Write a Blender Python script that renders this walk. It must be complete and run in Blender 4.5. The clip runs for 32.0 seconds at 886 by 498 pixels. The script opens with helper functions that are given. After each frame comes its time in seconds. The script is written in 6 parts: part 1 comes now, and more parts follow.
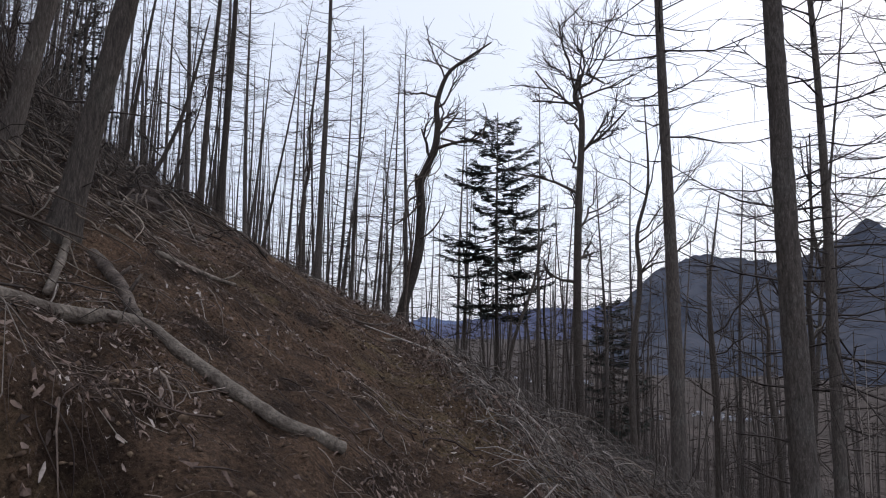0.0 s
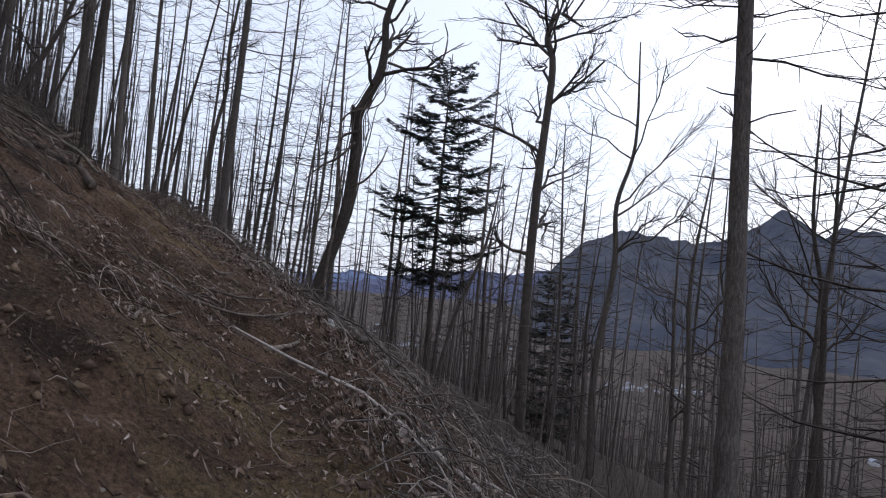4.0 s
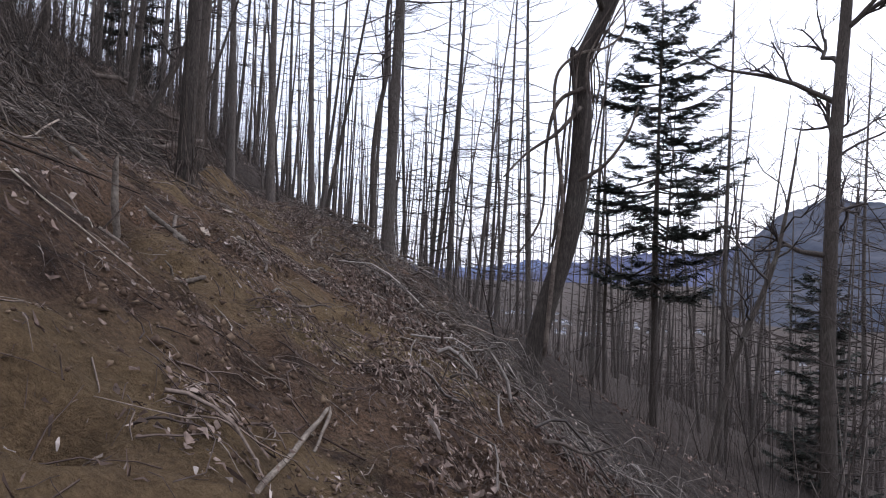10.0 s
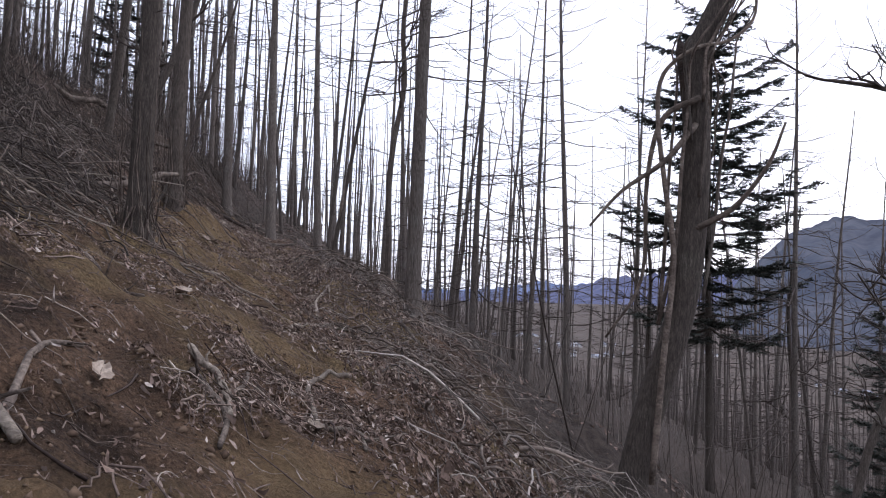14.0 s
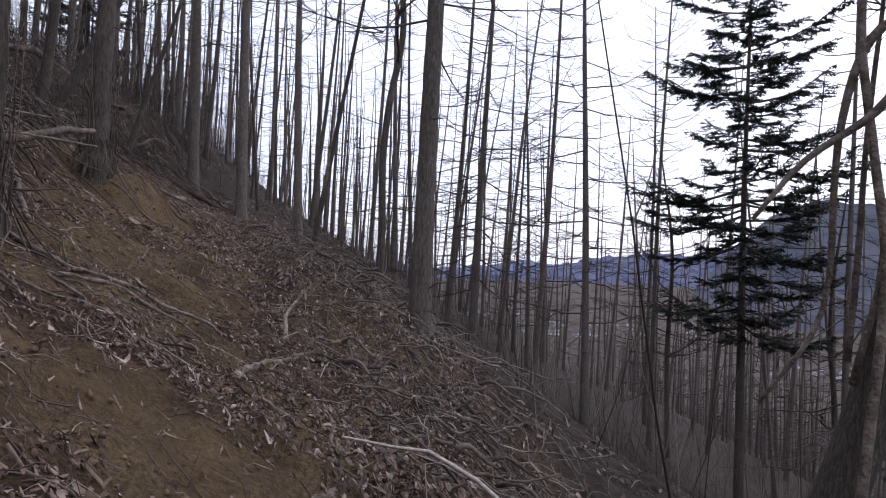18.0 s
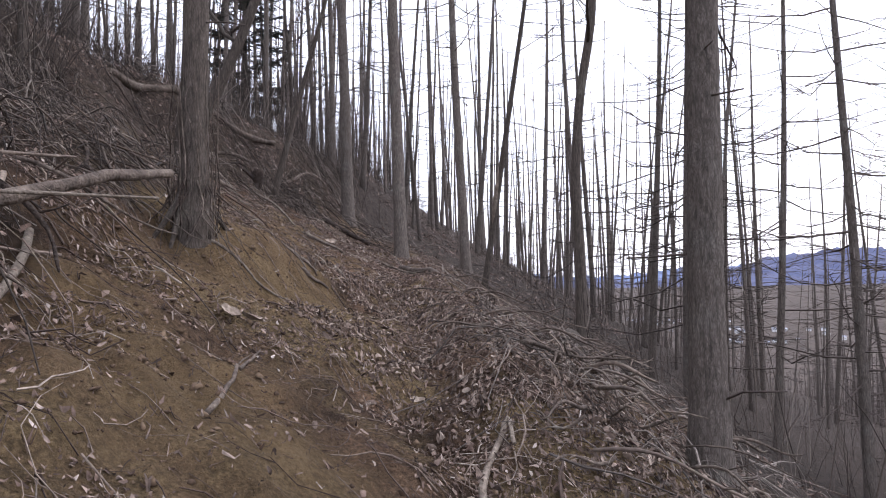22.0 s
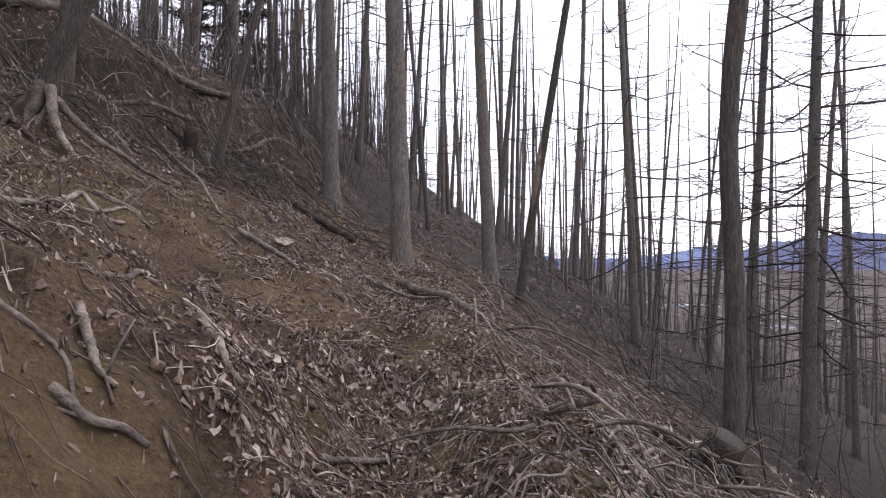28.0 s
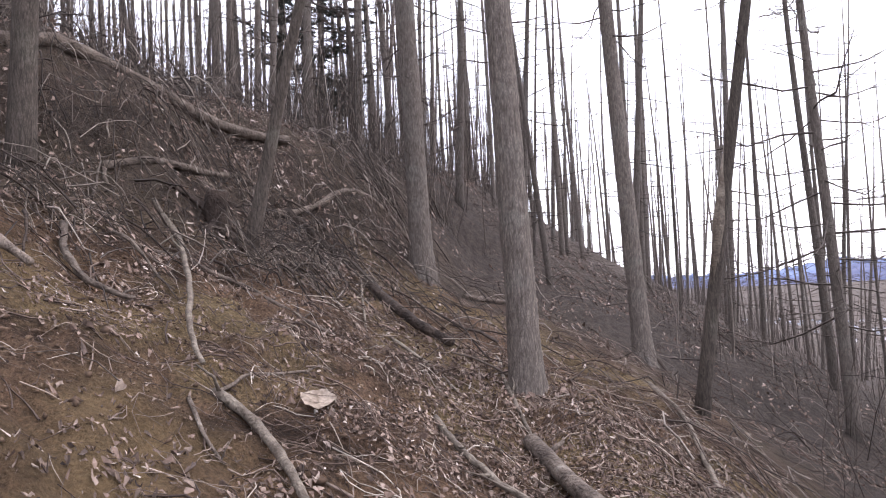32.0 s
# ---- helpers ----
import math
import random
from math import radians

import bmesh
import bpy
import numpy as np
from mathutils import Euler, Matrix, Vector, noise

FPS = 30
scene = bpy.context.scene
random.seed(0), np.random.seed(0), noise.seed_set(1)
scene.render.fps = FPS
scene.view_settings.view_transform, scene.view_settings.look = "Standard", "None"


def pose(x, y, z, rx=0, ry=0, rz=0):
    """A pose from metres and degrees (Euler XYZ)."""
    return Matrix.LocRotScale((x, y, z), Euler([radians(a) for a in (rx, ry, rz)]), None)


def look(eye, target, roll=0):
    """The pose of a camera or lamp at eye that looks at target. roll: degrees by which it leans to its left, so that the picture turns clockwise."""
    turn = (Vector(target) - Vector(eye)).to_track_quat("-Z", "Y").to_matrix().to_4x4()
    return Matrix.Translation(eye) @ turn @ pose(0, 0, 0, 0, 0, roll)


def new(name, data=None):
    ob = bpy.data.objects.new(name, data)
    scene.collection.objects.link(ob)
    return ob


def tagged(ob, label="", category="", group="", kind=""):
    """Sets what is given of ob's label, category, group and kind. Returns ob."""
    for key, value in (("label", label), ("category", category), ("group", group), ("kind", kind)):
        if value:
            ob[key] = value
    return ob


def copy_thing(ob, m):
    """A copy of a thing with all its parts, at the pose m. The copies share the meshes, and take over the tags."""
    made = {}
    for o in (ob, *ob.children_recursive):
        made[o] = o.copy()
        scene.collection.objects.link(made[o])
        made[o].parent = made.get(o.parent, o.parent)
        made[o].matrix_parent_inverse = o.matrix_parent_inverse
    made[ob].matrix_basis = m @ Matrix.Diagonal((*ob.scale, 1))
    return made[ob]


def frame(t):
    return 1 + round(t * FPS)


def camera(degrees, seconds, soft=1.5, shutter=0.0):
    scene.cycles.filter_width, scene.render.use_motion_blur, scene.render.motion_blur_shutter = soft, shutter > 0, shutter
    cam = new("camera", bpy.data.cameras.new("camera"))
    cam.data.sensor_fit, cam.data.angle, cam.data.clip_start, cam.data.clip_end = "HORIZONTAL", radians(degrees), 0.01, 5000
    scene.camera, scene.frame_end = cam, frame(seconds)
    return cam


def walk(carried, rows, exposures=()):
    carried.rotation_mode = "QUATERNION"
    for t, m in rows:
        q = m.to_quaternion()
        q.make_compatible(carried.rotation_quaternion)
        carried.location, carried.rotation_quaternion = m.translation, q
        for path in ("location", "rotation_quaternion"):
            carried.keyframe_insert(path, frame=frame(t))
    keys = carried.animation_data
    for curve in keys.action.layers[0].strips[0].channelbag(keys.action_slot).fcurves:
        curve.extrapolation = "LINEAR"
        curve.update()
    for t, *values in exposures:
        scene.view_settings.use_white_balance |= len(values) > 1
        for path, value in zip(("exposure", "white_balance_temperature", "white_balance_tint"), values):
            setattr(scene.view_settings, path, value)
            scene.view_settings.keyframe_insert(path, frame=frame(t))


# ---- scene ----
cam = camera(66.3, 32.0, soft=1.05)
PATH = [
    (0, (0.539, -4.133, 1.741), (0.055, 1.811, 2.403), 0.46),
    (0.5, (0.451, -3.617, 1.824), (0.127, 2.350, 2.358), -2.08),
    (1, (0.302, -3.148, 1.809), (0.105, 2.828, 2.304), 0.02),
    (1.5, (0.283, -2.716, 1.990), (0.285, 3.276, 2.297), 2.53),
    (2, (0.182, -2.319, 2.040), (0.536, 3.662, 2.369), 2.52),
    (2.5, (0.299, -1.893, 2.029), (0.364, 4.098, 2.345), 0.34),
    (3, (0.125, -1.345, 2.164), (0.243, 4.648, 2.416), 4.77),
    (3.5, (0.215, -0.808, 2.119), (0.360, 5.184, 2.399), 4.75),
    (5.5, (-0.136, 1.088, 2.411), (-0.250, 7.077, 2.757), 3.83),
    (6, (-0.187, 1.506, 2.476), (-0.592, 7.484, 2.792), 0.00),
    (6.5, (-0.344, 2.108, 2.495), (-0.912, 8.075, 2.765), -1.03),
    (7, (-0.507, 2.702, 2.578), (-0.957, 8.681, 2.785), 2.67),
    (7.5, (-0.621, 3.353, 2.607), (-1.257, 9.315, 2.845), 2.42),
    (8, (-0.810, 3.843, 2.602), (-1.809, 9.753, 2.865), 1.61),
    (8.5, (-0.985, 4.214, 2.731), (-2.173, 10.090, 2.958), 4.20),
    (9, (-1.043, 4.718, 2.735), (-2.343, 10.571, 2.946), 1.46),
    (9.5, (-1.191, 5.100, 2.835), (-2.584, 10.933, 3.015), -1.26),
    (10, (-1.358, 5.564, 2.971), (-2.747, 11.400, 3.104), 1.68),
    (10.5, (-1.475, 6.108, 2.943), (-2.465, 12.023, 3.110), 2.89),
    (11, (-1.631, 6.457, 3.038), (-2.889, 12.320, 3.240), -0.09),
    (11.5, (-1.941, 6.848, 3.121), (-3.509, 12.638, 3.262), 3.61),
    (12, (-2.128, 7.155, 3.194), (-3.811, 12.914, 3.254), 5.50),
    (12.5, (-2.278, 7.466, 3.299), (-4.264, 13.128, 3.294), 1.64),
    (13, (-2.465, 7.789, 3.317), (-4.673, 13.368, 3.303), -0.93),
    (13.5, (-2.472, 8.017, 3.495), (-3.961, 13.817, 3.872), -0.32),
    (15.5, (-2.895, 9.027, 3.676), (-4.567, 14.788, 3.581), 4.16),
    (16, (-2.991, 9.425, 3.710), (-4.653, 15.188, 3.540), 1.62),
    (16.5, (-3.227, 9.799, 3.731), (-5.169, 15.474, 3.906), -0.04),
    (17, (-3.405, 9.994, 3.936), (-5.439, 15.636, 4.115), 4.15),
    (17.5, (-3.458, 10.239, 3.889), (-4.919, 16.053, 4.129), 5.68),
    (18, (-3.600, 10.833, 3.896), (-4.919, 16.685, 4.027), 1.84),
    (18.5, (-3.736, 11.139, 3.877), (-5.336, 16.920, 4.017), -0.14),
    (19, (-3.931, 11.524, 4.073), (-5.685, 17.262, 4.037), 3.36),
    (19.5, (-4.108, 11.923, 4.064), (-5.919, 17.640, 4.233), 4.62),
    (20, (-4.284, 12.336, 4.201), (-6.622, 17.858, 4.401), 0.65),
    (20.5, (-4.431, 12.587, 4.154), (-7.033, 17.982, 4.501), -3.06),
    (21, (-4.790, 12.995, 4.269), (-7.582, 18.304, 4.158), 0.65),
    (21.5, (-5.024, 13.445, 4.270), (-7.679, 18.823, 4.111), 1.70),
    (22, (-5.141, 13.738, 4.435), (-7.787, 19.117, 4.681), -1.44),
    (22.5, (-5.376, 14.043, 4.503), (-7.837, 19.510, 4.763), 0.73),
    (23, (-5.500, 14.319, 4.588), (-7.618, 19.926, 4.863), 1.13),
    (23.5, (-5.726, 14.711, 4.646), (-7.669, 20.378, 4.971), -1.25),
    (24, (-6.053, 15.028, 4.741), (-8.033, 20.685, 5.026), 2.11),
    (24.5, (-6.173, 15.213, 4.809), (-8.081, 20.895, 5.086), 3.44),
    (25, (-6.361, 15.725, 4.811), (-8.298, 21.396, 5.097), -0.25),
    (25.5, (-6.629, 16.040, 4.814), (-9.104, 21.498, 5.100), -2.84),
    (26, (-6.996, 16.426, 4.984), (-9.649, 21.803, 5.195), 0.79),
    (26.5, (-7.176, 16.739, 4.984), (-9.822, 22.120, 5.197), 1.82),
    (28.5, (-7.554, 18.298, 4.938), (-10.369, 23.595, 5.027), -2.92),
    (29, (-7.791, 18.627, 4.986), (-10.737, 23.844, 5.295), -4.73),
    (29.5, (-8.222, 19.068, 5.169), (-11.285, 24.220, 5.437), -0.94),
    (30, (-8.480, 19.448, 5.158), (-11.682, 24.516, 5.407), -0.28),
    (30.5, (-8.731, 19.837, 5.331), (-12.097, 24.795, 5.622), -3.20),
    (31, (-9.025, 20.201, 5.381), (-12.743, 24.899, 5.705), -2.40),
    (31.5, (-9.187, 20.499, 5.600), (-12.713, 25.345, 5.882), 0.47),
    (32, (-9.251, 20.901, 5.747), (-12.764, 25.753, 6.084), -3.37),
]
EXPOSURES = [(0, 0.02, 5920, 12), (3, 0.06, 5820, 12), (7, 0.28, 5750, 13), (9, 0.58, 5830, 14), (13, 0.9, 5910, 16), (16, 0.77, 5880, 16), (18, 0.58, 5870, 16), (20, 0.6, 5900, 16), (21, 1.02, 5990, 16), (22, 1.38, 6040, 16), (23, 1.1, 5950, 16), (25, 0.62, 5900, 16), (26, 0.8, 5920, 17), (29, 1.42, 6150, 17), (30, 1.48, 6150, 17), (31, 1.72, 6170, 18), (32, 1.88, 6200, 18)]
walk(cam, [(t, look(eye, target, roll)) for t, eye, target, roll in PATH], EXPOSURES)

# ---- light ----
world = bpy.data.worlds.new("overcast_sky")
scene.world = world
world.use_nodes = True
wn, wl = world.node_tree.nodes, world.node_tree.links
wn.clear()
sky = wn.new("ShaderNodeTexSky")
sky.sky_type, sky.sun_disc = "NISHITA", False
sky.sun_elevation, sky.sun_rotation = radians(38), radians(40)
sky.air_density, sky.dust_density, sky.ozone_density = 1.0, 3.0, 1.0
cloud = wn.new("ShaderNodeMix")
cloud.data_type = "RGBA"
cloud.inputs[0].default_value = 0.72
cloud.inputs[7].default_value = (9.3, 9.4, 9.9, 1)
bg = wn.new("ShaderNodeBackground")
bg.inputs[1].default_value = 0.11
wo = wn.new("ShaderNodeOutputWorld")
wl.new(sky.outputs[0], cloud.inputs[6])
wl.new(cloud.outputs[2], bg.inputs[0])
wl.new(bg.outputs[0], wo.inputs[0])
lamp = bpy.data.lights.new("sun", "SUN")
lamp.energy, lamp.angle, lamp.color = 0.5, radians(25), (1.0, 0.96, 0.9)
sun = new("sun", lamp)
sun.matrix_world = look((20, 30, 40), (0, 10, 0))


# ---- materials ----
def mat(name, base, dark, scale=8.0, rough=0.9, bump=0.3, fine=60.0, light=None, stretch=(1, 1, 1), rand=0.25):
    m = bpy.data.materials.new(name)
    m.use_nodes = True
    n, l = m.node_tree.nodes, m.node_tree.links
    p = n["Principled BSDF"]
    p.inputs["Roughness"].default_value = rough
    p.inputs["Specular IOR Level"].default_value = 0.2
    tc, mp = n.new("ShaderNodeTexCoord"), n.new("ShaderNodeMapping")
    mp.inputs["Scale"].default_value = stretch
    l.new(tc.outputs["Object"], mp.inputs[0])
    a, b = n.new("ShaderNodeTexNoise"), n.new("ShaderNodeTexNoise")
    a.inputs["Scale"].default_value, b.inputs["Scale"].default_value = scale, fine
    a.inputs["Detail"].default_value, b.inputs["Detail"].default_value = 5, 4
    l.new(mp.outputs[0], a.inputs[0]), l.new(mp.outputs[0], b.inputs[0])
    ramp = n.new("ShaderNodeValToRGB")
    ramp.color_ramp.elements[0].position, ramp.color_ramp.elements[1].position = 0.36, 0.64
    ramp.color_ramp.elements[0].color, ramp.color_ramp.elements[1].color = (*dark, 1), (*base, 1)
    if light:
        e = ramp.color_ramp.elements.new(0.8)
        e.color = (*light, 1)
    l.new(a.outputs[0], ramp.inputs[0])
    mix = n.new("ShaderNodeMix")
    mix.data_type, mix.blend_type = "RGBA", "MULTIPLY"
    mix.inputs[0].default_value = 0.7
    r2 = n.new("ShaderNodeMapRange")
    r2.inputs[1].default_value, r2.inputs[2].default_value = 0.3, 0.7
    r2.inputs[3].default_value, r2.inputs[4].default_value = 0.45, 1.25
    l.new(b.outputs[0], r2.inputs[0])
    l.new(ramp.outputs[0], mix.inputs[6]), l.new(r2.outputs[0], mix.inputs[7])
    hue = n.new("ShaderNodeHueSaturation")
    info, r3 = n.new("ShaderNodeObjectInfo"), n.new("ShaderNodeMapRange")
    r3.inputs[3].default_value, r3.inputs[4].default_value = 1 - rand, 1 + rand
    l.new(info.outputs["Random"], r3.inputs[0])
    l.new(r3.outputs[0], hue.inputs["Value"])
    l.new(mix.outputs[2], hue.inputs["Color"])
    l.new(hue.outputs[0], p.inputs["Base Color"])
    if bump:
        bp, add = n.new("ShaderNodeBump"), n.new("ShaderNodeMath")
        bp.inputs["Strength"].default_value, bp.inputs["Distance"].default_value = bump, 0.03
        l.new(a.outputs[0], add.inputs[0]), l.new(b.outputs[0], add.inputs[1])
        l.new(add.outputs[0], bp.inputs["Height"])
        l.new(bp.outputs[0], p.inputs["Normal"])
    return m


def bark_material(name, plate, furrow, lichen, amount, around=26.0, along=9.0):
    """Scaly plates parted by dark furrows, with pale lichen in patches."""
    m = bpy.data.materials.new(name)
    m.use_nodes = True
    n, l = m.node_tree.nodes, m.node_tree.links
    p = n["Principled BSDF"]
    p.inputs["Roughness"].default_value, p.inputs["Specular IOR Level"].default_value = 0.92, 0.2
    tc, mp = n.new("ShaderNodeTexCoord"), n.new("ShaderNodeMapping")
    mp.inputs["Scale"].default_value = (around, around, along)
    l.new(tc.outputs["Object"], mp.inputs[0])
    warp, add = n.new("ShaderNodeTexNoise"), n.new("ShaderNodeVectorMath")
    warp.inputs["Scale"].default_value, warp.inputs["Detail"].default_value = 0.6, 3
    l.new(mp.outputs[0], warp.inputs[0])
    more = n.new("ShaderNodeVectorMath")
    more.operation = "SCALE"
    more.inputs["Scale"].default_value = 2.2
    l.new(warp.outputs["Color"], more.inputs[0])
    l.new(mp.outputs[0], add.inputs[0]), l.new(more.outputs[0], add.inputs[1])
    cells, edge = n.new("ShaderNodeTexVoronoi"), n.new("ShaderNodeTexVoronoi")
    edge.feature = "DISTANCE_TO_EDGE"
    l.new(add.outputs[0], cells.inputs[0]), l.new(add.outputs[0], edge.inputs[0])

    def ramp(fac, a, c, ca, cb):
        r = n.new("ShaderNodeValToRGB")
        r.color_ramp.elements[0].position, r.color_ramp.elements[1].position = a, c
        r.color_ramp.elements[0].color, r.color_ramp.elements[1].color = (*ca, 1), (*cb, 1)
        l.new(fac, r.inputs[0])
        return r.outputs[0]

    def mixed(fac, a, c, mode="MIX"):
        x = n.new("ShaderNodeMix")
        x.data_type, x.blend_type = "RGBA", mode
        if isinstance(fac, float):
            x.inputs[0].default_value = fac
        else:
            l.new(fac, x.inputs[0])
        l.new(a, x.inputs[6]), l.new(c, x.inputs[7])
        return x.outputs[2]

    big, fine = n.new("ShaderNodeTexNoise"), n.new("ShaderNodeTexNoise")
    big.inputs["Scale"].default_value, big.inputs["Detail"].default_value = 2.2, 5
    fine.inputs["Scale"].default_value, fine.inputs["Detail"].default_value = 2.6, 5
    l.new(tc.outputs["Object"], big.inputs[0]), l.new(mp.outputs[0], fine.inputs[0])
    tone = n.new("ShaderNodeSeparateColor")
    l.new(cells.outputs["Color"], tone.inputs[0])
    col = ramp(tone.outputs[0], 0.0, 1.0, tuple(c * 0.82 for c in plate), tuple(c * 1.12 for c in plate))
    pale = n.new("ShaderNodeRGB")
    pale.outputs[0].default_value = (*lichen, 1)
    col = mixed(ramp(big.outputs[0], 0.62 - amount * 0.2, 0.74, (0, 0, 0), (0.75, 0.75, 0.75)), col, pale.outputs[0])
    dark = n.new("ShaderNodeRGB")
    dark.outputs[0].default_value = (*furrow, 1)
    col = mixed(ramp(edge.outputs[0], 0.0, 0.3, (0.6, 0.6, 0.6), (0, 0, 0)), col, dark.outputs[0])
    col = mixed(0.85, col, ramp(fine.outputs[0], 0.3, 0.7, (0.5, 0.5, 0.5), (1.35, 1.35, 1.35)), "MULTIPLY")
    hue, info, r3 = n.new("ShaderNodeHueSaturation"), n.new("ShaderNodeObjectInfo"), n.new("ShaderNodeMapRange")
    r3.inputs[3].default_value, r3.inputs[4].default_value = 0.75, 1.25
    l.new(info.outputs["Random"], r3.inputs[0]), l.new(r3.outputs[0], hue.inputs["Value"]), l.new(col, hue.inputs["Color"])
    l.new(hue.outputs[0], p.inputs["Base Color"])
    bump, s1 = n.new("ShaderNodeBump"), n.new("ShaderNodeMath")
    bump.inputs["Strength"].default_value, bump.inputs["Distance"].default_value = 0.9, 0.015
    s1.operation = "MINIMUM"
    s1.inputs[1].default_value = 0.22
    l.new(edge.outputs[0], s1.inputs[0]), l.new(s1.outputs[0], bump.inputs["Height"]), l.new(bump.outputs[0], p.inputs["Normal"])
    return m


BARK = bark_material("larch_bark", (0.178, 0.15, 0.13), (0.055, 0.045, 0.038), (0.235, 0.222, 0.198), 0.5, 20.0, 4.5)
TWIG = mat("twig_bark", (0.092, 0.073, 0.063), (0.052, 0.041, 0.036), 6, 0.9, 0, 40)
# twig bark made paler for the valley woods: distance haze put into the colour
HAZED_TWIG = mat("far_twig_bark", (0.135, 0.113, 0.1), (0.085, 0.07, 0.062), 6, 0.9, 0, 40)
DARK_BARK = bark_material("dark_bark", (0.125, 0.103, 0.086), (0.045, 0.036, 0.031), (0.2, 0.185, 0.15), 0.3, 22.0, 3.5)
LOG_BARK = mat("grey_log_bark", (0.182, 0.145, 0.117), (0.08, 0.062, 0.051), 7, 0.9, 0.7, 42, (0.32, 0.29, 0.25), (1, 1, 1))
BARE_WOOD = mat("bare_pale_wood", (0.24, 0.20, 0.16), (0.12, 0.095, 0.075), 9, 0.8, 0.6, 45, (0.40, 0.35, 0.285))
ROTTEN = mat("rotten_wood", (0.075, 0.055, 0.044), (0.035, 0.026, 0.022), 8, 0.95, 0.9, 40, (0.12, 0.09, 0.07))
DRY_TWIG = mat("dry_twig", (0.22, 0.175, 0.14), (0.11, 0.085, 0.07), 3, 0.85, 0, 30, (0.34, 0.29, 0.24))


# ---- the lie of the land ----
def lane(y):
    """The walked line: its x at y."""
    y = np.asarray(y, float)
    c = np.clip(y, -4, 21)
    return 0.076 + c * (-0.1606 + c * (-0.02098 + c * 0.000339)) - 0.593 * np.maximum(0, y - 21) + 0.19 * np.maximum(0, y - 31)


def ease(v, a, b):
    s = np.clip((np.asarray(v, float) - a) / (b - a), 0, 1)
    return s * s * (3 - 2 * s)


def hill(x, y):
    """Height of the slope: it climbs along the walk and to the west, and falls to the valley in the east."""
    x, y = np.asarray(x, float), np.asarray(y, float)
    a = np.clip((y - 10) / 10, -1.6, 3.2)
    q = (lane(y) - x) * (1 - 0.15 * ease(y, 8, 20))
    up, dn = np.maximum(q, 0), np.maximum(-q, 0)
    z = 2.376 + 1.628 * a - 0.07 * a * a
    z = z + (0.60 - 0.03 * a) * np.minimum(up, 14) + 0.42 * np.maximum(0, up - 14)
    far = ease(y, 16, 21)
    lip = (5.3 + 0.5 * np.sin(y * 0.7)) * (1 - far) + far * np.maximum(1.0, (lane(y) + 15.5) * 0.85) + 0.25 * np.sin(y * 1.9 + 1)
    z = z + (0.55 + 0.85 * far) * ease(up, lip - 0.3 * far, lip + 0.8 + 0.7 * far) - 0.25 * ease(up, 1.5, 5) * (1 - far) - 0.05 * up * ease(up, lip + 1, lip + 6)
    fall = 0.40 + 0.10 * np.clip(a, -0.6, 1.2)
    z = z - fall * dn - 0.12 * np.maximum(0, dn - 1.5) * (1 - ease(dn, 8, 30) * 0.9)
    z = z - 0.3 * ease(dn, 0.6, 2.4) * (1 - ease(y, 13, 17))
    z = z + 0.36 * ease(y, 16, 18.5) * (1 - ease(y, 24, 28)) * ease(dn, 0.1, 0.8) * (1 - ease(dn, 3.5, 6))
    z = z + 0.25 * (1 - ease(y, -4.5, 0.5))
    z = z + 0.38 * ease(-9.0 - x, 0, 0.7) * ease(y, 14.5, 16.5) * (1 - ease(y, 19.2, 21.5))
    floor = -75 + 0.02 * (y - 100)
    # the slope runs out into the valley floor
    z = np.where(z < floor + 20, floor + 20 * np.exp(np.clip((z - floor - 20) / 20, -40, 0)), z)
    return np.where(z > 75, 75 + 20 * (1 - np.exp(-np.clip((z - 75) / 20, 0, 40))), z)


LATTICE = np.random.default_rng(11).random((256, 256))


def grain(x, y, size, shift=0.0):
    """Smooth noise between -1 and 1, with lumps of that size in metres."""
    u, v = np.asarray(x, float) / size + shift + 512, np.asarray(y, float) / size + 1.7 * shift + 512
    i, j = np.floor(u).astype(int), np.floor(v).astype(int)
    f, g = u - i, v - j
    f, g = f * f * (3 - 2 * f), g * g * (3 - 2 * g)
    i, j, i2, j2 = i % 256, j % 256, (i + 1) % 256, (j + 1) % 256
    a = LATTICE[i, j] * (1 - f) + LATTICE[i2, j] * f
    b = LATTICE[i, j2] * (1 - f) + LATTICE[i2, j2] * f
    return 2 * (a * (1 - g) + b * g) - 1


def land(x, y):
    """The slope with its lumps, clods and hollows."""
    x, y = np.asarray(x, float), np.asarray(y, float)
    near = np.exp(-((np.maximum(0, np.abs(x + 5) - 14) / 20) ** 2) - ((np.maximum(0, np.abs(y - 12) - 22) / 25) ** 2))
    lump = 0.13 * grain(x, y, 1.9, 3.1) + 0.07 * grain(x, y, 0.7, 7.7)
    clod = 0.07 * np.abs(grain(x, y, 0.36, 5.2)) + 0.045 * grain(x, y, 0.21, 9.4) + 0.03 * grain(x, y, 0.13, 1.4)
    z = hill(x, y) + lump * (0.3 + 0.7 * near) + clod * near + 1.2 * grain(x, y, 14, 2.2) * (1 - near)
    q = lane(y) - x
    z = z + (0.30 * grain(x, y, 0.62, 4.9) + 0.15 * grain(x, y, 0.27, 8.1)) * ease(q, 2.7, 4.0) * (1 - ease(q, 6.2, 8)) * (1 - 0.6 * ease(y, 19, 22))
    for hx, hy, r, d in HOLES:
        z = z - d * np.exp(-((x - hx) ** 2 + (y - hy) ** 2) / r ** 2)
    return z


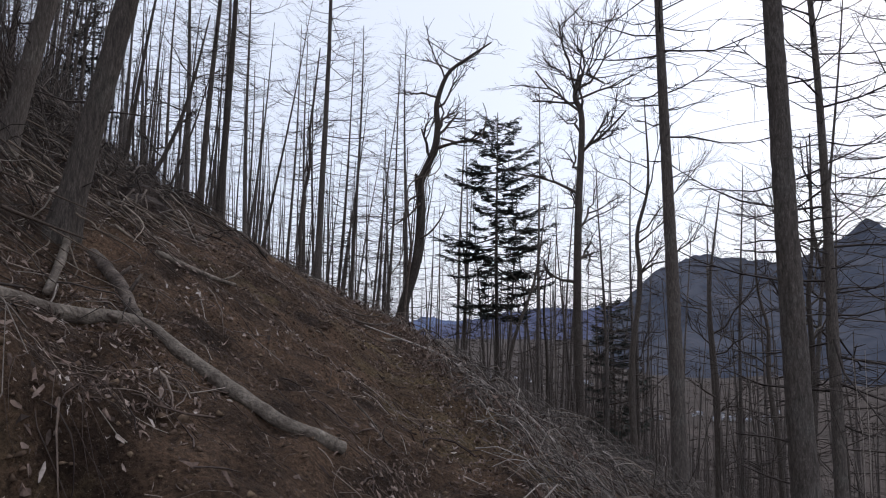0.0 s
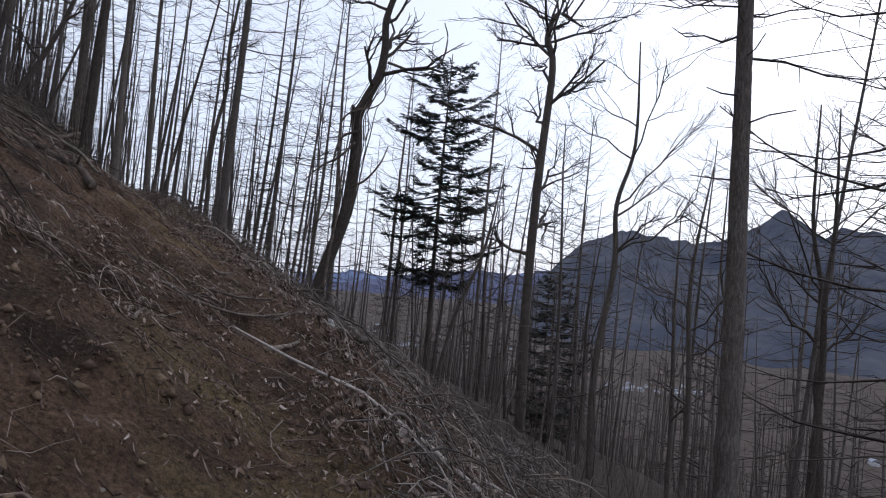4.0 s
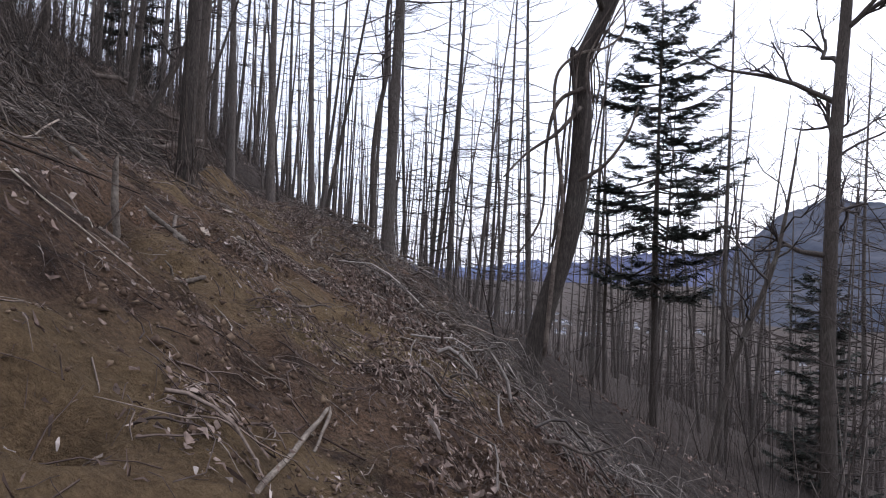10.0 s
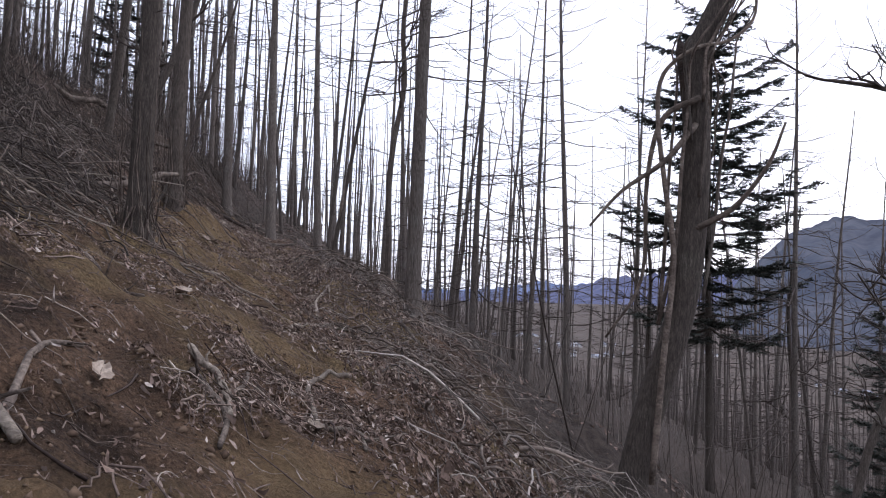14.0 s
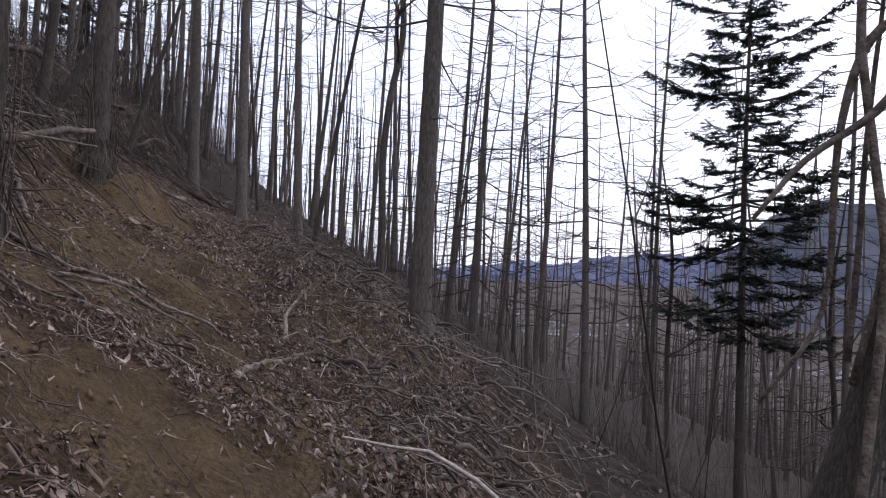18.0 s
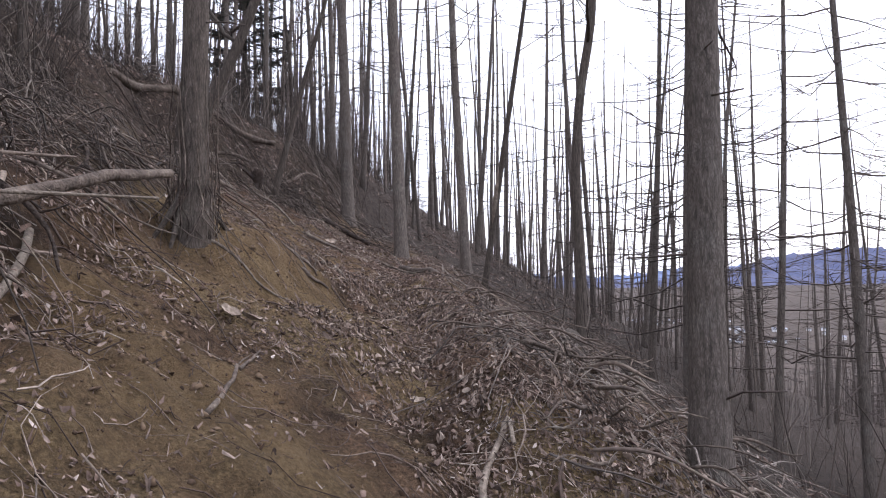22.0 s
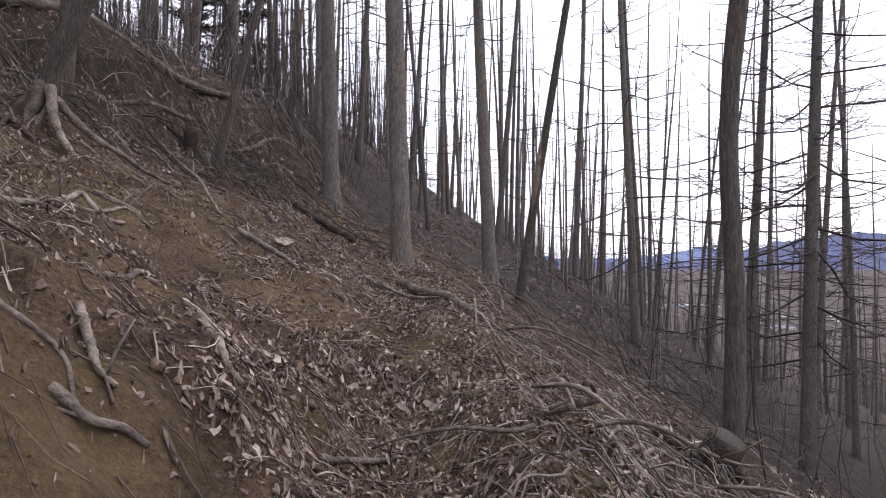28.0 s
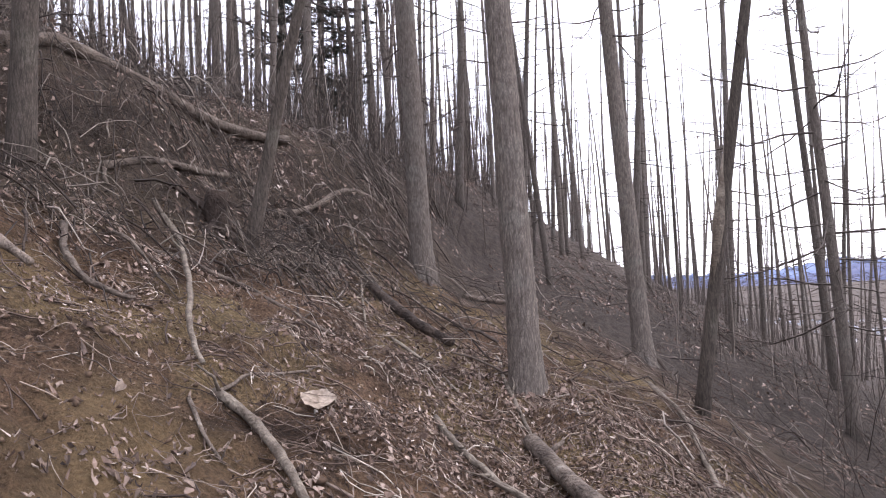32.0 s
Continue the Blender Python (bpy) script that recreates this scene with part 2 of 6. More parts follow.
# animal burrows and slips in the bank
HOLES = [(-4.55, 9.8, 0.14, 0.3), (-3.65, 9.5, 0.12, 0.15), (-4.3, 9.1, 0.3, 0.22), (-0.9, -1.9, 0.3, 0.3), (-1.1, -2.3, 0.25, 0.25), (-2.9, 5.9, 0.3, 0.2), (-5.0, 11.6, 0.2, 0.15), (-4.8, 9.85, 0.16, 0.3), (-3.9, 8.95, 0.2, 0.26), (-3.0, 7.1, 0.16, 0.25), (-2.9, 7.25, 0.12, 0.2), (-0.99, -1.6, 0.18, 0.25), (-1.2, -1.8, 0.2, 0.25), (-5.9, 12.3, 0.15, 0.2), (-8.25, 15.8, 0.18, 0.2), (-9.57, 17.7, 0.28, 0.22), (-1.75, 3.65, 0.22, 0.18)]


def shape(name, V, F, material, parent=None, smooth=True):
    me = bpy.data.meshes.new(name)
    me.from_pydata(V.tolist() if isinstance(V, np.ndarray) else V, [], F.tolist() if isinstance(F, np.ndarray) else F)
    if smooth:
        me.polygons.foreach_set("use_smooth", np.ones(len(me.polygons), bool))
    me.materials.append(material)
    ob = new(name, me)
    if parent:
        ob.parent = parent
    return ob


class Tubes:
    """Gathers tapered tubes into one mesh."""

    def __init__(self):
        self.V, self.F, self.n = [], [], 0

    def add(self, pts, radii, sides=5, cap=True):
        pts = np.asarray(pts, float)
        k = len(pts)
        radii = np.linspace(radii[0], radii[1], k) if len(radii) == 2 else np.asarray(radii, float)
        d = np.empty_like(pts)
        d[1:-1], d[0], d[-1] = pts[2:] - pts[:-2], pts[1] - pts[0], pts[-1] - pts[-2]
        d /= np.sqrt((d * d).sum(1))[:, None] + 1e-9
        ref = np.array([0, 0, 1.0]) if abs(d[0, 2]) < 0.8 else np.array([1.0, 0, 0])
        a = np.stack([d[:, 1] * ref[2] - d[:, 2] * ref[1], d[:, 2] * ref[0] - d[:, 0] * ref[2], d[:, 0] * ref[1] - d[:, 1] * ref[0]], 1)
        a /= np.sqrt((a * a).sum(1))[:, None] + 1e-9
        b = np.stack([d[:, 1] * a[:, 2] - d[:, 2] * a[:, 1], d[:, 2] * a[:, 0] - d[:, 0] * a[:, 2], d[:, 0] * a[:, 1] - d[:, 1] * a[:, 0]], 1)
        c, s = ROUND[sides]
        ring = pts[:, None] + radii[:, None, None] * (c[None, :, None] * a[:, None] + s[None, :, None] * b[:, None])
        self.V.append(ring.reshape(-1, 3))
        o = self.n + np.arange(k - 1)[:, None] * sides + np.arange(sides)[None]
        nxt = self.n + np.arange(k - 1)[:, None] * sides + (np.arange(sides)[None] + 1) % sides
        self.F += np.stack([o, nxt, nxt + sides, o + sides], -1).reshape(-1, 4).tolist()
        if cap:
            self.F.append(list(range(self.n + sides - 1, self.n - 1, -1)))
            self.F.append(list(range(self.n + (k - 1) * sides, self.n + k * sides)))
        self.n += k * sides

    def add_many(self, pts, r0, r1, sides=3):
        """Many open tubes at once: pts is tubes x points x 3."""
        pts = np.asarray(pts, float)
        m, k = pts.shape[:2]
        d = np.empty_like(pts)
        d[:, 1:-1], d[:, 0], d[:, -1] = pts[:, 2:] - pts[:, :-2], pts[:, 1] - pts[:, 0], pts[:, -1] - pts[:, -2]
        d /= np.sqrt((d * d).sum(2))[..., None] + 1e-9
        ref = np.where(np.abs(d[:, :1, 2:3]) < 0.8, np.array([0, 0, 1.0]), np.array([1.0, 0, 0]))
        a = np.cross(d, np.broadcast_to(ref, d.shape))
        a /= np.sqrt((a * a).sum(2))[..., None] + 1e-9
        b = np.cross(d, a)
        g = np.linspace(0, 1, k)[None]
        rad = np.asarray(r0)[:, None] * (1 - g) + np.asarray(r1)[:, None] * g
        c, s = ROUND[sides]
        ring = pts[:, :, None] + rad[:, :, None, None] * (c[:, None] * a[:, :, None] + s[:, None] * b[:, :, None])
        self.V.append(ring.reshape(-1, 3))
        at = self.n + (np.arange(m)[:, None, None] * k + np.arange(k - 1)[None, :, None]) * sides
        o, nxt = at + np.arange(sides), at + (np.arange(sides) + 1) % sides
        self.F += np.stack([o, nxt, nxt + sides, o + sides], -1).reshape(-1, 4).tolist()
        self.n += m * k * sides

    def mesh(self, name, material, parent=None):
        return shape(name, np.concatenate(self.V), self.F, material, parent)


ROUND = {k: (np.cos(np.arange(k) * 2 * np.pi / k), np.sin(np.arange(k) * 2 * np.pi / k)) for k in range(3, 33)}


# ---- ground ----
def soil_material():
    m = bpy.data.materials.new("forest_soil")
    m.use_nodes = True
    n, l = m.node_tree.nodes, m.node_tree.links
    p = n["Principled BSDF"]
    p.inputs["Roughness"].default_value, p.inputs["Specular IOR Level"].default_value = 0.95, 0.15
    tc = n.new("ShaderNodeTexCoord")

    def noise_at(scale, detail, rough=0.55):
        t = n.new("ShaderNodeTexNoise")
        t.inputs["Scale"].default_value, t.inputs["Detail"].default_value, t.inputs["Roughness"].default_value = scale, detail, rough
        l.new(tc.outputs["Object"], t.inputs[0])
        return t.outputs[0]

    def ramp(fac, a, b, ca, cb):
        r = n.new("ShaderNodeValToRGB")
        r.color_ramp.elements[0].position, r.color_ramp.elements[1].position = a, b
        r.color_ramp.elements[0].color, r.color_ramp.elements[1].color = (*ca, 1), (*cb, 1)
        l.new(fac, r.inputs[0])
        return r.outputs[0]

    def mixed(fac, a, b, mode="MIX"):
        x = n.new("ShaderNodeMix")
        x.data_type, x.blend_type = "RGBA", mode
        if isinstance(fac, float):
            x.inputs[0].default_value = fac
        else:
            l.new(fac, x.inputs[0])
        l.new(a, x.inputs[6]), l.new(b, x.inputs[7])
        return x.outputs[2]

    brown = ramp(noise_at(1.7, 7, 0.65), 0.36, 0.64, (0.046, 0.029, 0.020), (0.19, 0.121, 0.078))
    ochre = ramp(noise_at(2.6, 5), 0.3, 0.7, (0.125, 0.090, 0.050), (0.225, 0.163, 0.088))
    # the bared subsoil higher up is ochre, the lower slope red-brown
    axes, rise, more = n.new("ShaderNodeSeparateXYZ"), n.new("ShaderNodeMapRange"), n.new("ShaderNodeMath")
    l.new(tc.outputs["Object"], axes.inputs[0]), l.new(axes.outputs[1], rise.inputs[0])
    rise.inputs[1].default_value, rise.inputs[2].default_value, rise.inputs[3].default_value, rise.inputs[4].default_value = 5, 14, -0.06, 0.03
    l.new(noise_at(0.55, 5, 0.6), more.inputs[0]), l.new(rise.outputs[0], more.inputs[1])
    patch = ramp(more.outputs[0], 0.5, 0.59, (0, 0, 0), (1, 1, 1))
    red = ramp(noise_at(3.1, 4), 0.3, 0.7, (0.095, 0.058, 0.04), (0.175, 0.108, 0.071))
    patch2 = ramp(noise_at(0.61, 3), 0.63, 0.74, (0, 0, 0), (1, 1, 1))
    col = mixed(patch2, mixed(patch, brown, ochre), red)
    crumbs = noise_at(38, 6, 0.7)
    col = mixed(0.75, col, ramp(crumbs, 0.34, 0.66, (0.2, 0.2, 0.21), (1.55, 1.51, 1.45)), "MULTIPLY")
    bits = ramp(noise_at(120, 3, 0.6), 0.65, 0.7, (0, 0, 0), (1, 1, 1))
    straw = n.new("ShaderNodeRGB")
    straw.outputs[0].default_value = (0.26, 0.2, 0.14, 1)
    col = mixed(bits, col, straw.outputs[0])
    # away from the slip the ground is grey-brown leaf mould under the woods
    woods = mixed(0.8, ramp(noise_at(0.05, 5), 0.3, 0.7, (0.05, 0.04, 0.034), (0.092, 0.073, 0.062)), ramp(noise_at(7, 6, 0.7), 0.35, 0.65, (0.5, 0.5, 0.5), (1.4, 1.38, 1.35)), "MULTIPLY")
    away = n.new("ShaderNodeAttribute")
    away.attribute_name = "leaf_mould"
    bare = n.new("ShaderNodeAttribute")
    bare.attribute_name = "subsoil"
    clay = mixed(0.6, ramp(noise_at(4.3, 6, 0.6), 0.3, 0.7, (0.14, 0.095, 0.05), (0.25, 0.172, 0.092)), ramp(crumbs, 0.34, 0.66, (0.62, 0.62, 0.62), (1.25, 1.24, 1.2)), "MULTIPLY")
    col = mixed(bare.outputs["Fac"], col, clay)
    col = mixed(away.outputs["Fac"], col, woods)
    # the torn bank shows dark humus
    dark = n.new("ShaderNodeAttribute")
    dark.attribute_name = "humus"
    col = mixed(dark.outputs["Fac"], col, mixed(0.8, ramp(noise_at(2.3, 6, 0.65), 0.35, 0.65, (0.024, 0.017, 0.013), (0.07, 0.045, 0.031)), ramp(noise_at(21, 6, 0.7), 0.35, 0.65, (0.5, 0.5, 0.5), (1.4, 1.36, 1.3)), "MULTIPLY"))
    l.new(col, p.inputs["Base Color"])
    bump, add = n.new("ShaderNodeBump"), n.new("ShaderNodeMath")
    bump.inputs["Strength"].default_value, bump.inputs["Distance"].default_value = 1.0, 0.1
    l.new(crumbs, add.inputs[0]), l.new(noise_at(9, 6, 0.65), add.inputs[1])
    l.new(add.outputs[0], bump.inputs["Height"])
    l.new(bump.outputs[0], p.inputs["Normal"])
    return m


SOIL = soil_material()


def spread(a, b, step, reach, count):
    """Even steps from a to b, then ever wider ones out to the reach on both sides."""
    mid = np.arange(a, b, step)
    grow = np.expm1(np.linspace(0, 1, count + 1)[1:] * 6.0) / np.expm1(6.0)
    out = grow * reach + step * np.arange(1, count + 1)
    return np.concatenate([a - out[::-1], mid, mid[-1] + out])


gx, gy = np.meshgrid(spread(-17, 3.5, 0.062, 1900, 46), spread(-4, 29, 0.062, 1900, 46), indexing="ij")
gz = land(gx, gy)
rows_n, cols_n = gx.shape
ix = np.arange(rows_n * cols_n).reshape(rows_n, cols_n)
quads = np.stack([ix[:-1, :-1], ix[1:, :-1], ix[1:, 1:], ix[:-1, 1:]], -1).reshape(-1, 4)
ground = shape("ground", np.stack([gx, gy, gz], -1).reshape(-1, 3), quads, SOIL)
gq = lane(np.clip(gy, -5, 40)) - gx
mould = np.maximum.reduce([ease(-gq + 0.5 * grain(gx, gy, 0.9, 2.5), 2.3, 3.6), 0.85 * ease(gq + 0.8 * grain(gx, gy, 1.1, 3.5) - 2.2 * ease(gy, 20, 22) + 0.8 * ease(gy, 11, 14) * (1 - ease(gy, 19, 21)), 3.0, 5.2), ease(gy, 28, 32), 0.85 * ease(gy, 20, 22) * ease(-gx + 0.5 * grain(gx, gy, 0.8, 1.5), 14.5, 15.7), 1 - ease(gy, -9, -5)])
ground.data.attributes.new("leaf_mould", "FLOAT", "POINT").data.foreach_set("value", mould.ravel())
# bared ochre subsoil: x, y, reach
PATCHES = [(-3.1, 7.3, 0.35), (-2.75, 7.6, 0.4), (-2.5, 7.9, 0.3), (-2.75, 6.95, 0.45), (-2.4, 7.2, 0.3), (-5.1, 13.3, 0.35), (-3.6, 11.2, 0.5), (-4.1, 9.4, 0.4), (-3.8, 9.2, 0.35), (-3.9, 10.0, 0.35), (-5.7, 12.1, 0.45), (-5.9, 13.3, 0.4), (-5.2, 13.3, 0.35), (-7.9, 16.3, 0.5), (-8.4, 16.1, 0.6), (-7.55, 15.75, 0.55), (-7.2, 16.15, 0.4), (-9.1, 17.3, 0.5), (-9.45, 18.35, 0.5), (-9.1, 18.0, 0.45), (-9.4, 18.9, 0.5), (-9.2, 19.4, 0.3), (-11.9, 22.4, 0.5), (-11.0, 22.2, 0.5), (-10.4, 20.5, 0.5), (-10.3, 22.0, 0.4), (-13.75, 22.7, 0.4), (-12.3, 22.6, 0.4)]
wx, wy = gx + 0.25 * grain(gx, gy, 0.45, 1.2) + 0.1 * grain(gx, gy, 0.16, 5.2), gy + 0.25 * grain(gx, gy, 0.45, 8.2) + 0.1 * grain(gx, gy, 0.16, 2.2)
subsoil = np.zeros_like(gx)
for hx, hy, r in PATCHES:
    subsoil = np.maximum(subsoil, 0.85 * np.exp(-(((wx - hx) ** 2 + (wy - hy) ** 2) / (r * 1.1) ** 2) ** 1.5))
ground.data.attributes.new("subsoil", "FLOAT", "POINT").data.foreach_set("value", subsoil.ravel())
humus = ease(gq + 0.7 * grain(gx, gy, 0.8, 6.5) + 0.35 * grain(gx, gy, 0.3, 2.5), 2.4, 3.6) * (1 - ease(gq, 7.5, 10)) * (1 - ease(gy, 19, 22)) * ease(gy, -9, -6)
ground.data.attributes.new("humus", "FLOAT", "POINT").data.foreach_set("value", humus.ravel())
tagged(ground, "steep bare brown earth slope with crumbs and litter", "ground", kind="structure")


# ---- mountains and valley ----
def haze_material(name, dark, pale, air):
    """Wooded mountainside, with the haze of far air painted as a faint blue glow."""
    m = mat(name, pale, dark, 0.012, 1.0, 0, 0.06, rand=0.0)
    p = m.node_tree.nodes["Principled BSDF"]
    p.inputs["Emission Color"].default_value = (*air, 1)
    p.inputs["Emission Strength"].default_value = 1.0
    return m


def ridge(name, dist, profile, material, depth, rough, label, seed):
    """A mountain side whose crest stands at the heights (degrees) that the profile gives by bearing."""
    bear = np.linspace(profile[0][0], profile[-1][0], 420)
    crest = np.interp(bear, [p[0] for p in profile], [p[1] for p in profile])
    rise = np.linspace(0, 1, 26)
    V = []
    for k, f in enumerate(rise):
        d = dist - depth * (1 - f) ** 1.2 + depth * 0.05 * grain(bear, k * 0.9 + 0 * bear, 3.0, seed)
        top = np.tan(np.radians(crest + rough * (grain(bear, 0 * bear, 0.8, seed) + 0.6 * grain(bear, 0 * bear, 0.27, seed + 1)) * min(1, 0.3 + f))) * dist
        z = -80 + (top + 80) * f ** 0.9 + dist * 0.006 * grain(bear, k * 0.35 + 0 * bear, 1.1, seed + 2) * np.sin(np.pi * f)
        V.append(np.stack([np.sin(np.radians(bear)) * d, np.cos(np.radians(bear)) * d, z], -1))
    n2 = len(bear)
    i2 = np.arange(len(rise) * n2).reshape(len(rise), n2)
    Q = np.stack([i2[:-1, :-1], i2[1:, :-1], i2[1:, 1:], i2[:-1, 1:]], -1).reshape(-1, 4)
    return tagged(shape(name, np.concatenate(V), Q, material), label, "mountain", kind="structure")


# haze painted by distance: bluer base colours and stronger glow farther off
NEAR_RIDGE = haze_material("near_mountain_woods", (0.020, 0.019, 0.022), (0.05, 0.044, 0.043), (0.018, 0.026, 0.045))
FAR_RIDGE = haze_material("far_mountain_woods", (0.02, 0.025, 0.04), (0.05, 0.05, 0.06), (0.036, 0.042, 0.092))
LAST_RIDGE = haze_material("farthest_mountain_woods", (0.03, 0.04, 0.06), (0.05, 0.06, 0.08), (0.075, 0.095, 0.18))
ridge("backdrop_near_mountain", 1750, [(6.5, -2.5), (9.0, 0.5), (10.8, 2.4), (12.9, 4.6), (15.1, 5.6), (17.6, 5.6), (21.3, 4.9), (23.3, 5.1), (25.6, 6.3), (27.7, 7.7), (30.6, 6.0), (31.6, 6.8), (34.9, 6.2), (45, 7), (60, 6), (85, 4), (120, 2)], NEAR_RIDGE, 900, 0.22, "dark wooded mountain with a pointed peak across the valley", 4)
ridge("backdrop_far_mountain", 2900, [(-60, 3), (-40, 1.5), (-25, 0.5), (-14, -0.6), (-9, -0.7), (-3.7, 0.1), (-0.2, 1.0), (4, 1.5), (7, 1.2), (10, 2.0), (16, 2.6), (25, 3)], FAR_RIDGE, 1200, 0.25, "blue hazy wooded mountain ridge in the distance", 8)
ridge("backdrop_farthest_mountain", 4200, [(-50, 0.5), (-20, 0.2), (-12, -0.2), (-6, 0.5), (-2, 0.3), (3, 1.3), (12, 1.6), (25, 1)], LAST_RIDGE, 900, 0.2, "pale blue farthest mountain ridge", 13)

ROOF = mat("house_roof", (0.3, 0.31, 0.36), (0.16, 0.17, 0.2), 0.8, 0.6, 0, 6, rand=0.5)
WALL = mat("house_wall", (0.74, 0.73, 0.73), (0.55, 0.54, 0.54), 0.7, 0.8, 0, 7, rand=0.35)
PANE = mat("house_window", (0.05, 0.06, 0.07), (0.03, 0.035, 0.04), 1, 0.3, 0, 5)


def block(w, d, h, z0=0.0, cx=0.0, cy=0.0):
    V = [(cx + sx * w / 2, cy + sy * d / 2, z0 + k * h) for k in (0, 1) for sx, sy in ((-1, -1), (1, -1), (1, 1), (-1, 1))]
    F = [(3, 2, 1, 0), (4, 5, 6, 7), (0, 1, 5, 4), (1, 2, 6, 5), (2, 3, 7, 6), (3, 0, 4, 7)]
    return V, F


def house_thing():
    root = new("house")
    shape("wall", *block(11, 8, 5.2), WALL, root, False)
    V = [(-6, -4.8, 5.2), (6, -4.8, 5.2), (6, 4.8, 5.2), (-6, 4.8, 5.2), (-6, 0, 7.8), (6, 0, 7.8), (-6, -4.8, 5.0), (6, -4.8, 5.0), (6, 4.8, 5.0), (-6, 4.8, 5.0)]
    shape("roof", V, [(0, 1, 5, 4), (2, 3, 4, 5), (0, 4, 3), (1, 2, 5), (9, 8, 7, 6), (6, 7, 1, 0), (8, 9, 3, 2), (7, 8, 2, 1), (9, 6, 0, 3)], ROOF, root, False)
    for wx in (-3.2, 0.2, 3.4):
        shape("window", *block(1.6, 0.1, 1.3, 1.2, wx, -4.03), PANE, root, False)
    return tagged(root, "small pale house with a grey gable roof in the valley", "house", "houses of the valley village")


rng = np.random.default_rng(21)
first_house = None
for bearing, dist, count, width in ((18, 560, 16, 60), (-3, 800, 20, 90), (-7.5, 880, 26, 70), (-2, 700, 14, 50), (5, 760, 8, 60), (38, 420, 8, 50)):
    for _ in range(count):
        b, d = radians(bearing), dist + rng.normal(0, 18)
        side = rng.normal(0, width * 0.5)
        hx, hy = math.sin(b) * d + math.cos(b) * side, math.cos(b) * d - math.sin(b) * side
        m = pose(hx, hy, float(land(hx, hy)) - 0.3, 0, 0, rng.uniform(0, 180)) @ Matrix.Scale(rng.uniform(0.55, 0.9), 4)
        if first_house is None:
            first_house = house_thing()
            first_house.matrix_basis = m
        else:
            copy_thing(first_house, m)


# woods far down the slope and across the valley
far_rng = np.random.default_rng(9)
t = Tubes()
many = 3600
y = far_rng.uniform(-20, 190, many)
x = lane(np.minimum(y, 60.0)) + far_rng.uniform(26, 190, many)
bear, d = np.radians(far_rng.uniform(-22, 60, many)), 180 + 620 * far_rng.random(many) ** 1.3
far = np.arange(many) >= 2000
x, y = np.where(far, np.sin(bear) * d, x), np.where(far, np.cos(bear) * d, y)
keep = np.ones(many, bool)
for vb, vd in ((18, 560), (-3, 800), (-7.5, 880), (-2, 700), (5, 760), (38, 420)):
    for k in (1.0, 0.86, 0.74):
        keep &= (x - math.sin(radians(vb)) * vd * k) ** 2 + (y - math.cos(radians(vb)) * vd * k) ** 2 > (0.11 * vd) ** 2
x, y = x[keep], y[keep]
many = len(x)
h = far_rng.uniform(8, 15, many)
w = 0.09 + 0.00035 * np.hypot(x, y)
foot = np.stack([x, y, hill(x, y) - 0.5], 1)
top = foot + np.stack([far_rng.normal(0, 0.02, many) * h, far_rng.normal(0, 0.02, many) * h, h], 1)
t.add_many(np.stack([foot, top], 1), w, 0 * w + 0.03, 3)
for k in range(9):
    f = far_rng.uniform(0.25, 0.98, many)[:, None]
    b2, L = far_rng.uniform(0, 6.28, many), 2.2 * (1.1 - f[:, 0]) + 0.4
    p = foot + (top - foot) * f
    t.add_many(np.stack([p, p + np.stack([np.cos(b2) * L, np.sin(b2) * L, far_rng.uniform(0.0, 0.9, many)], 1)], 1), w * 0.5, 0 * w + 0.01, 3)
tagged(t.mesh("far_woods", HAZED_TWIG), "bare brown woods filling the valley sides", "woods", kind="stuff")


# ---- trees ----
def larch_trunk(rng, h, r, lean=(0.0, 0.0), wob=0.12, cut=0.0):
    n = int(h / 0.8) + 3
    f = np.linspace(0, 1, n)
    ph = rng.uniform(0, 6.28, 4)
    x = lean[0] * f * h + wob * (np.sin(f * 5 + ph[0]) - np.sin(ph[0])) * f
    y = lean[1] * f * h + wob * (np.sin(f * 4.3 + ph[1]) - np.sin(ph[1])) * f
    return np.stack([x, y, f * h - 0.35], 1), r * ((1 - 0.86 * f) if not cut else (1 - cut * f))


def twigs_on(tubes, rng, limb, rad, per_m, reach, droop=0.25, sides=3):
    """Fine side twigs along a limb."""
    seg = np.linalg.norm(np.diff(limb, axis=0), axis=1)
    length = seg.sum()
    along = limb[-1] - limb[0]
    along /= np.linalg.norm(along) + 1e-9
    side = np.cross(along, (0, 0, 1.0))
    side /= np.linalg.norm(side) + 1e-9
    k = max(1, int(length * per_m))
    f = 0.12 + 0.88 * rng.random(k)
    s = f * (len(limb) - 1)
    j = np.minimum(s.astype(int), len(limb) - 2)
    p = limb[j] + (limb[j + 1] - limb[j]) * (s - j)[:, None]
    way = side * (np.where(rng.random(k) < 0.5, 1, -1) * rng.uniform(0.5, 1.0, k))[:, None] + along * rng.uniform(0.35, 0.9, k)[:, None]
    way[:, 2] += rng.normal(0.05, 0.22, k)
    way /= np.linalg.norm(way, axis=1)[:, None]
    L = (reach * rng.gamma(2.2, 0.36, k) * (1.15 - 0.6 * f))[:, None]
    down = np.array([0, 0, -droop])
    tubes.add_many(np.stack([p, p + way * L * 0.5 + down * L * 0.12, p + way * L + down * L * 0.5 + rng.normal(0, 0.03, (k, 3))], 1), np.full(k, rad * 0.4), np.full(k, rad * 0.15), sides)


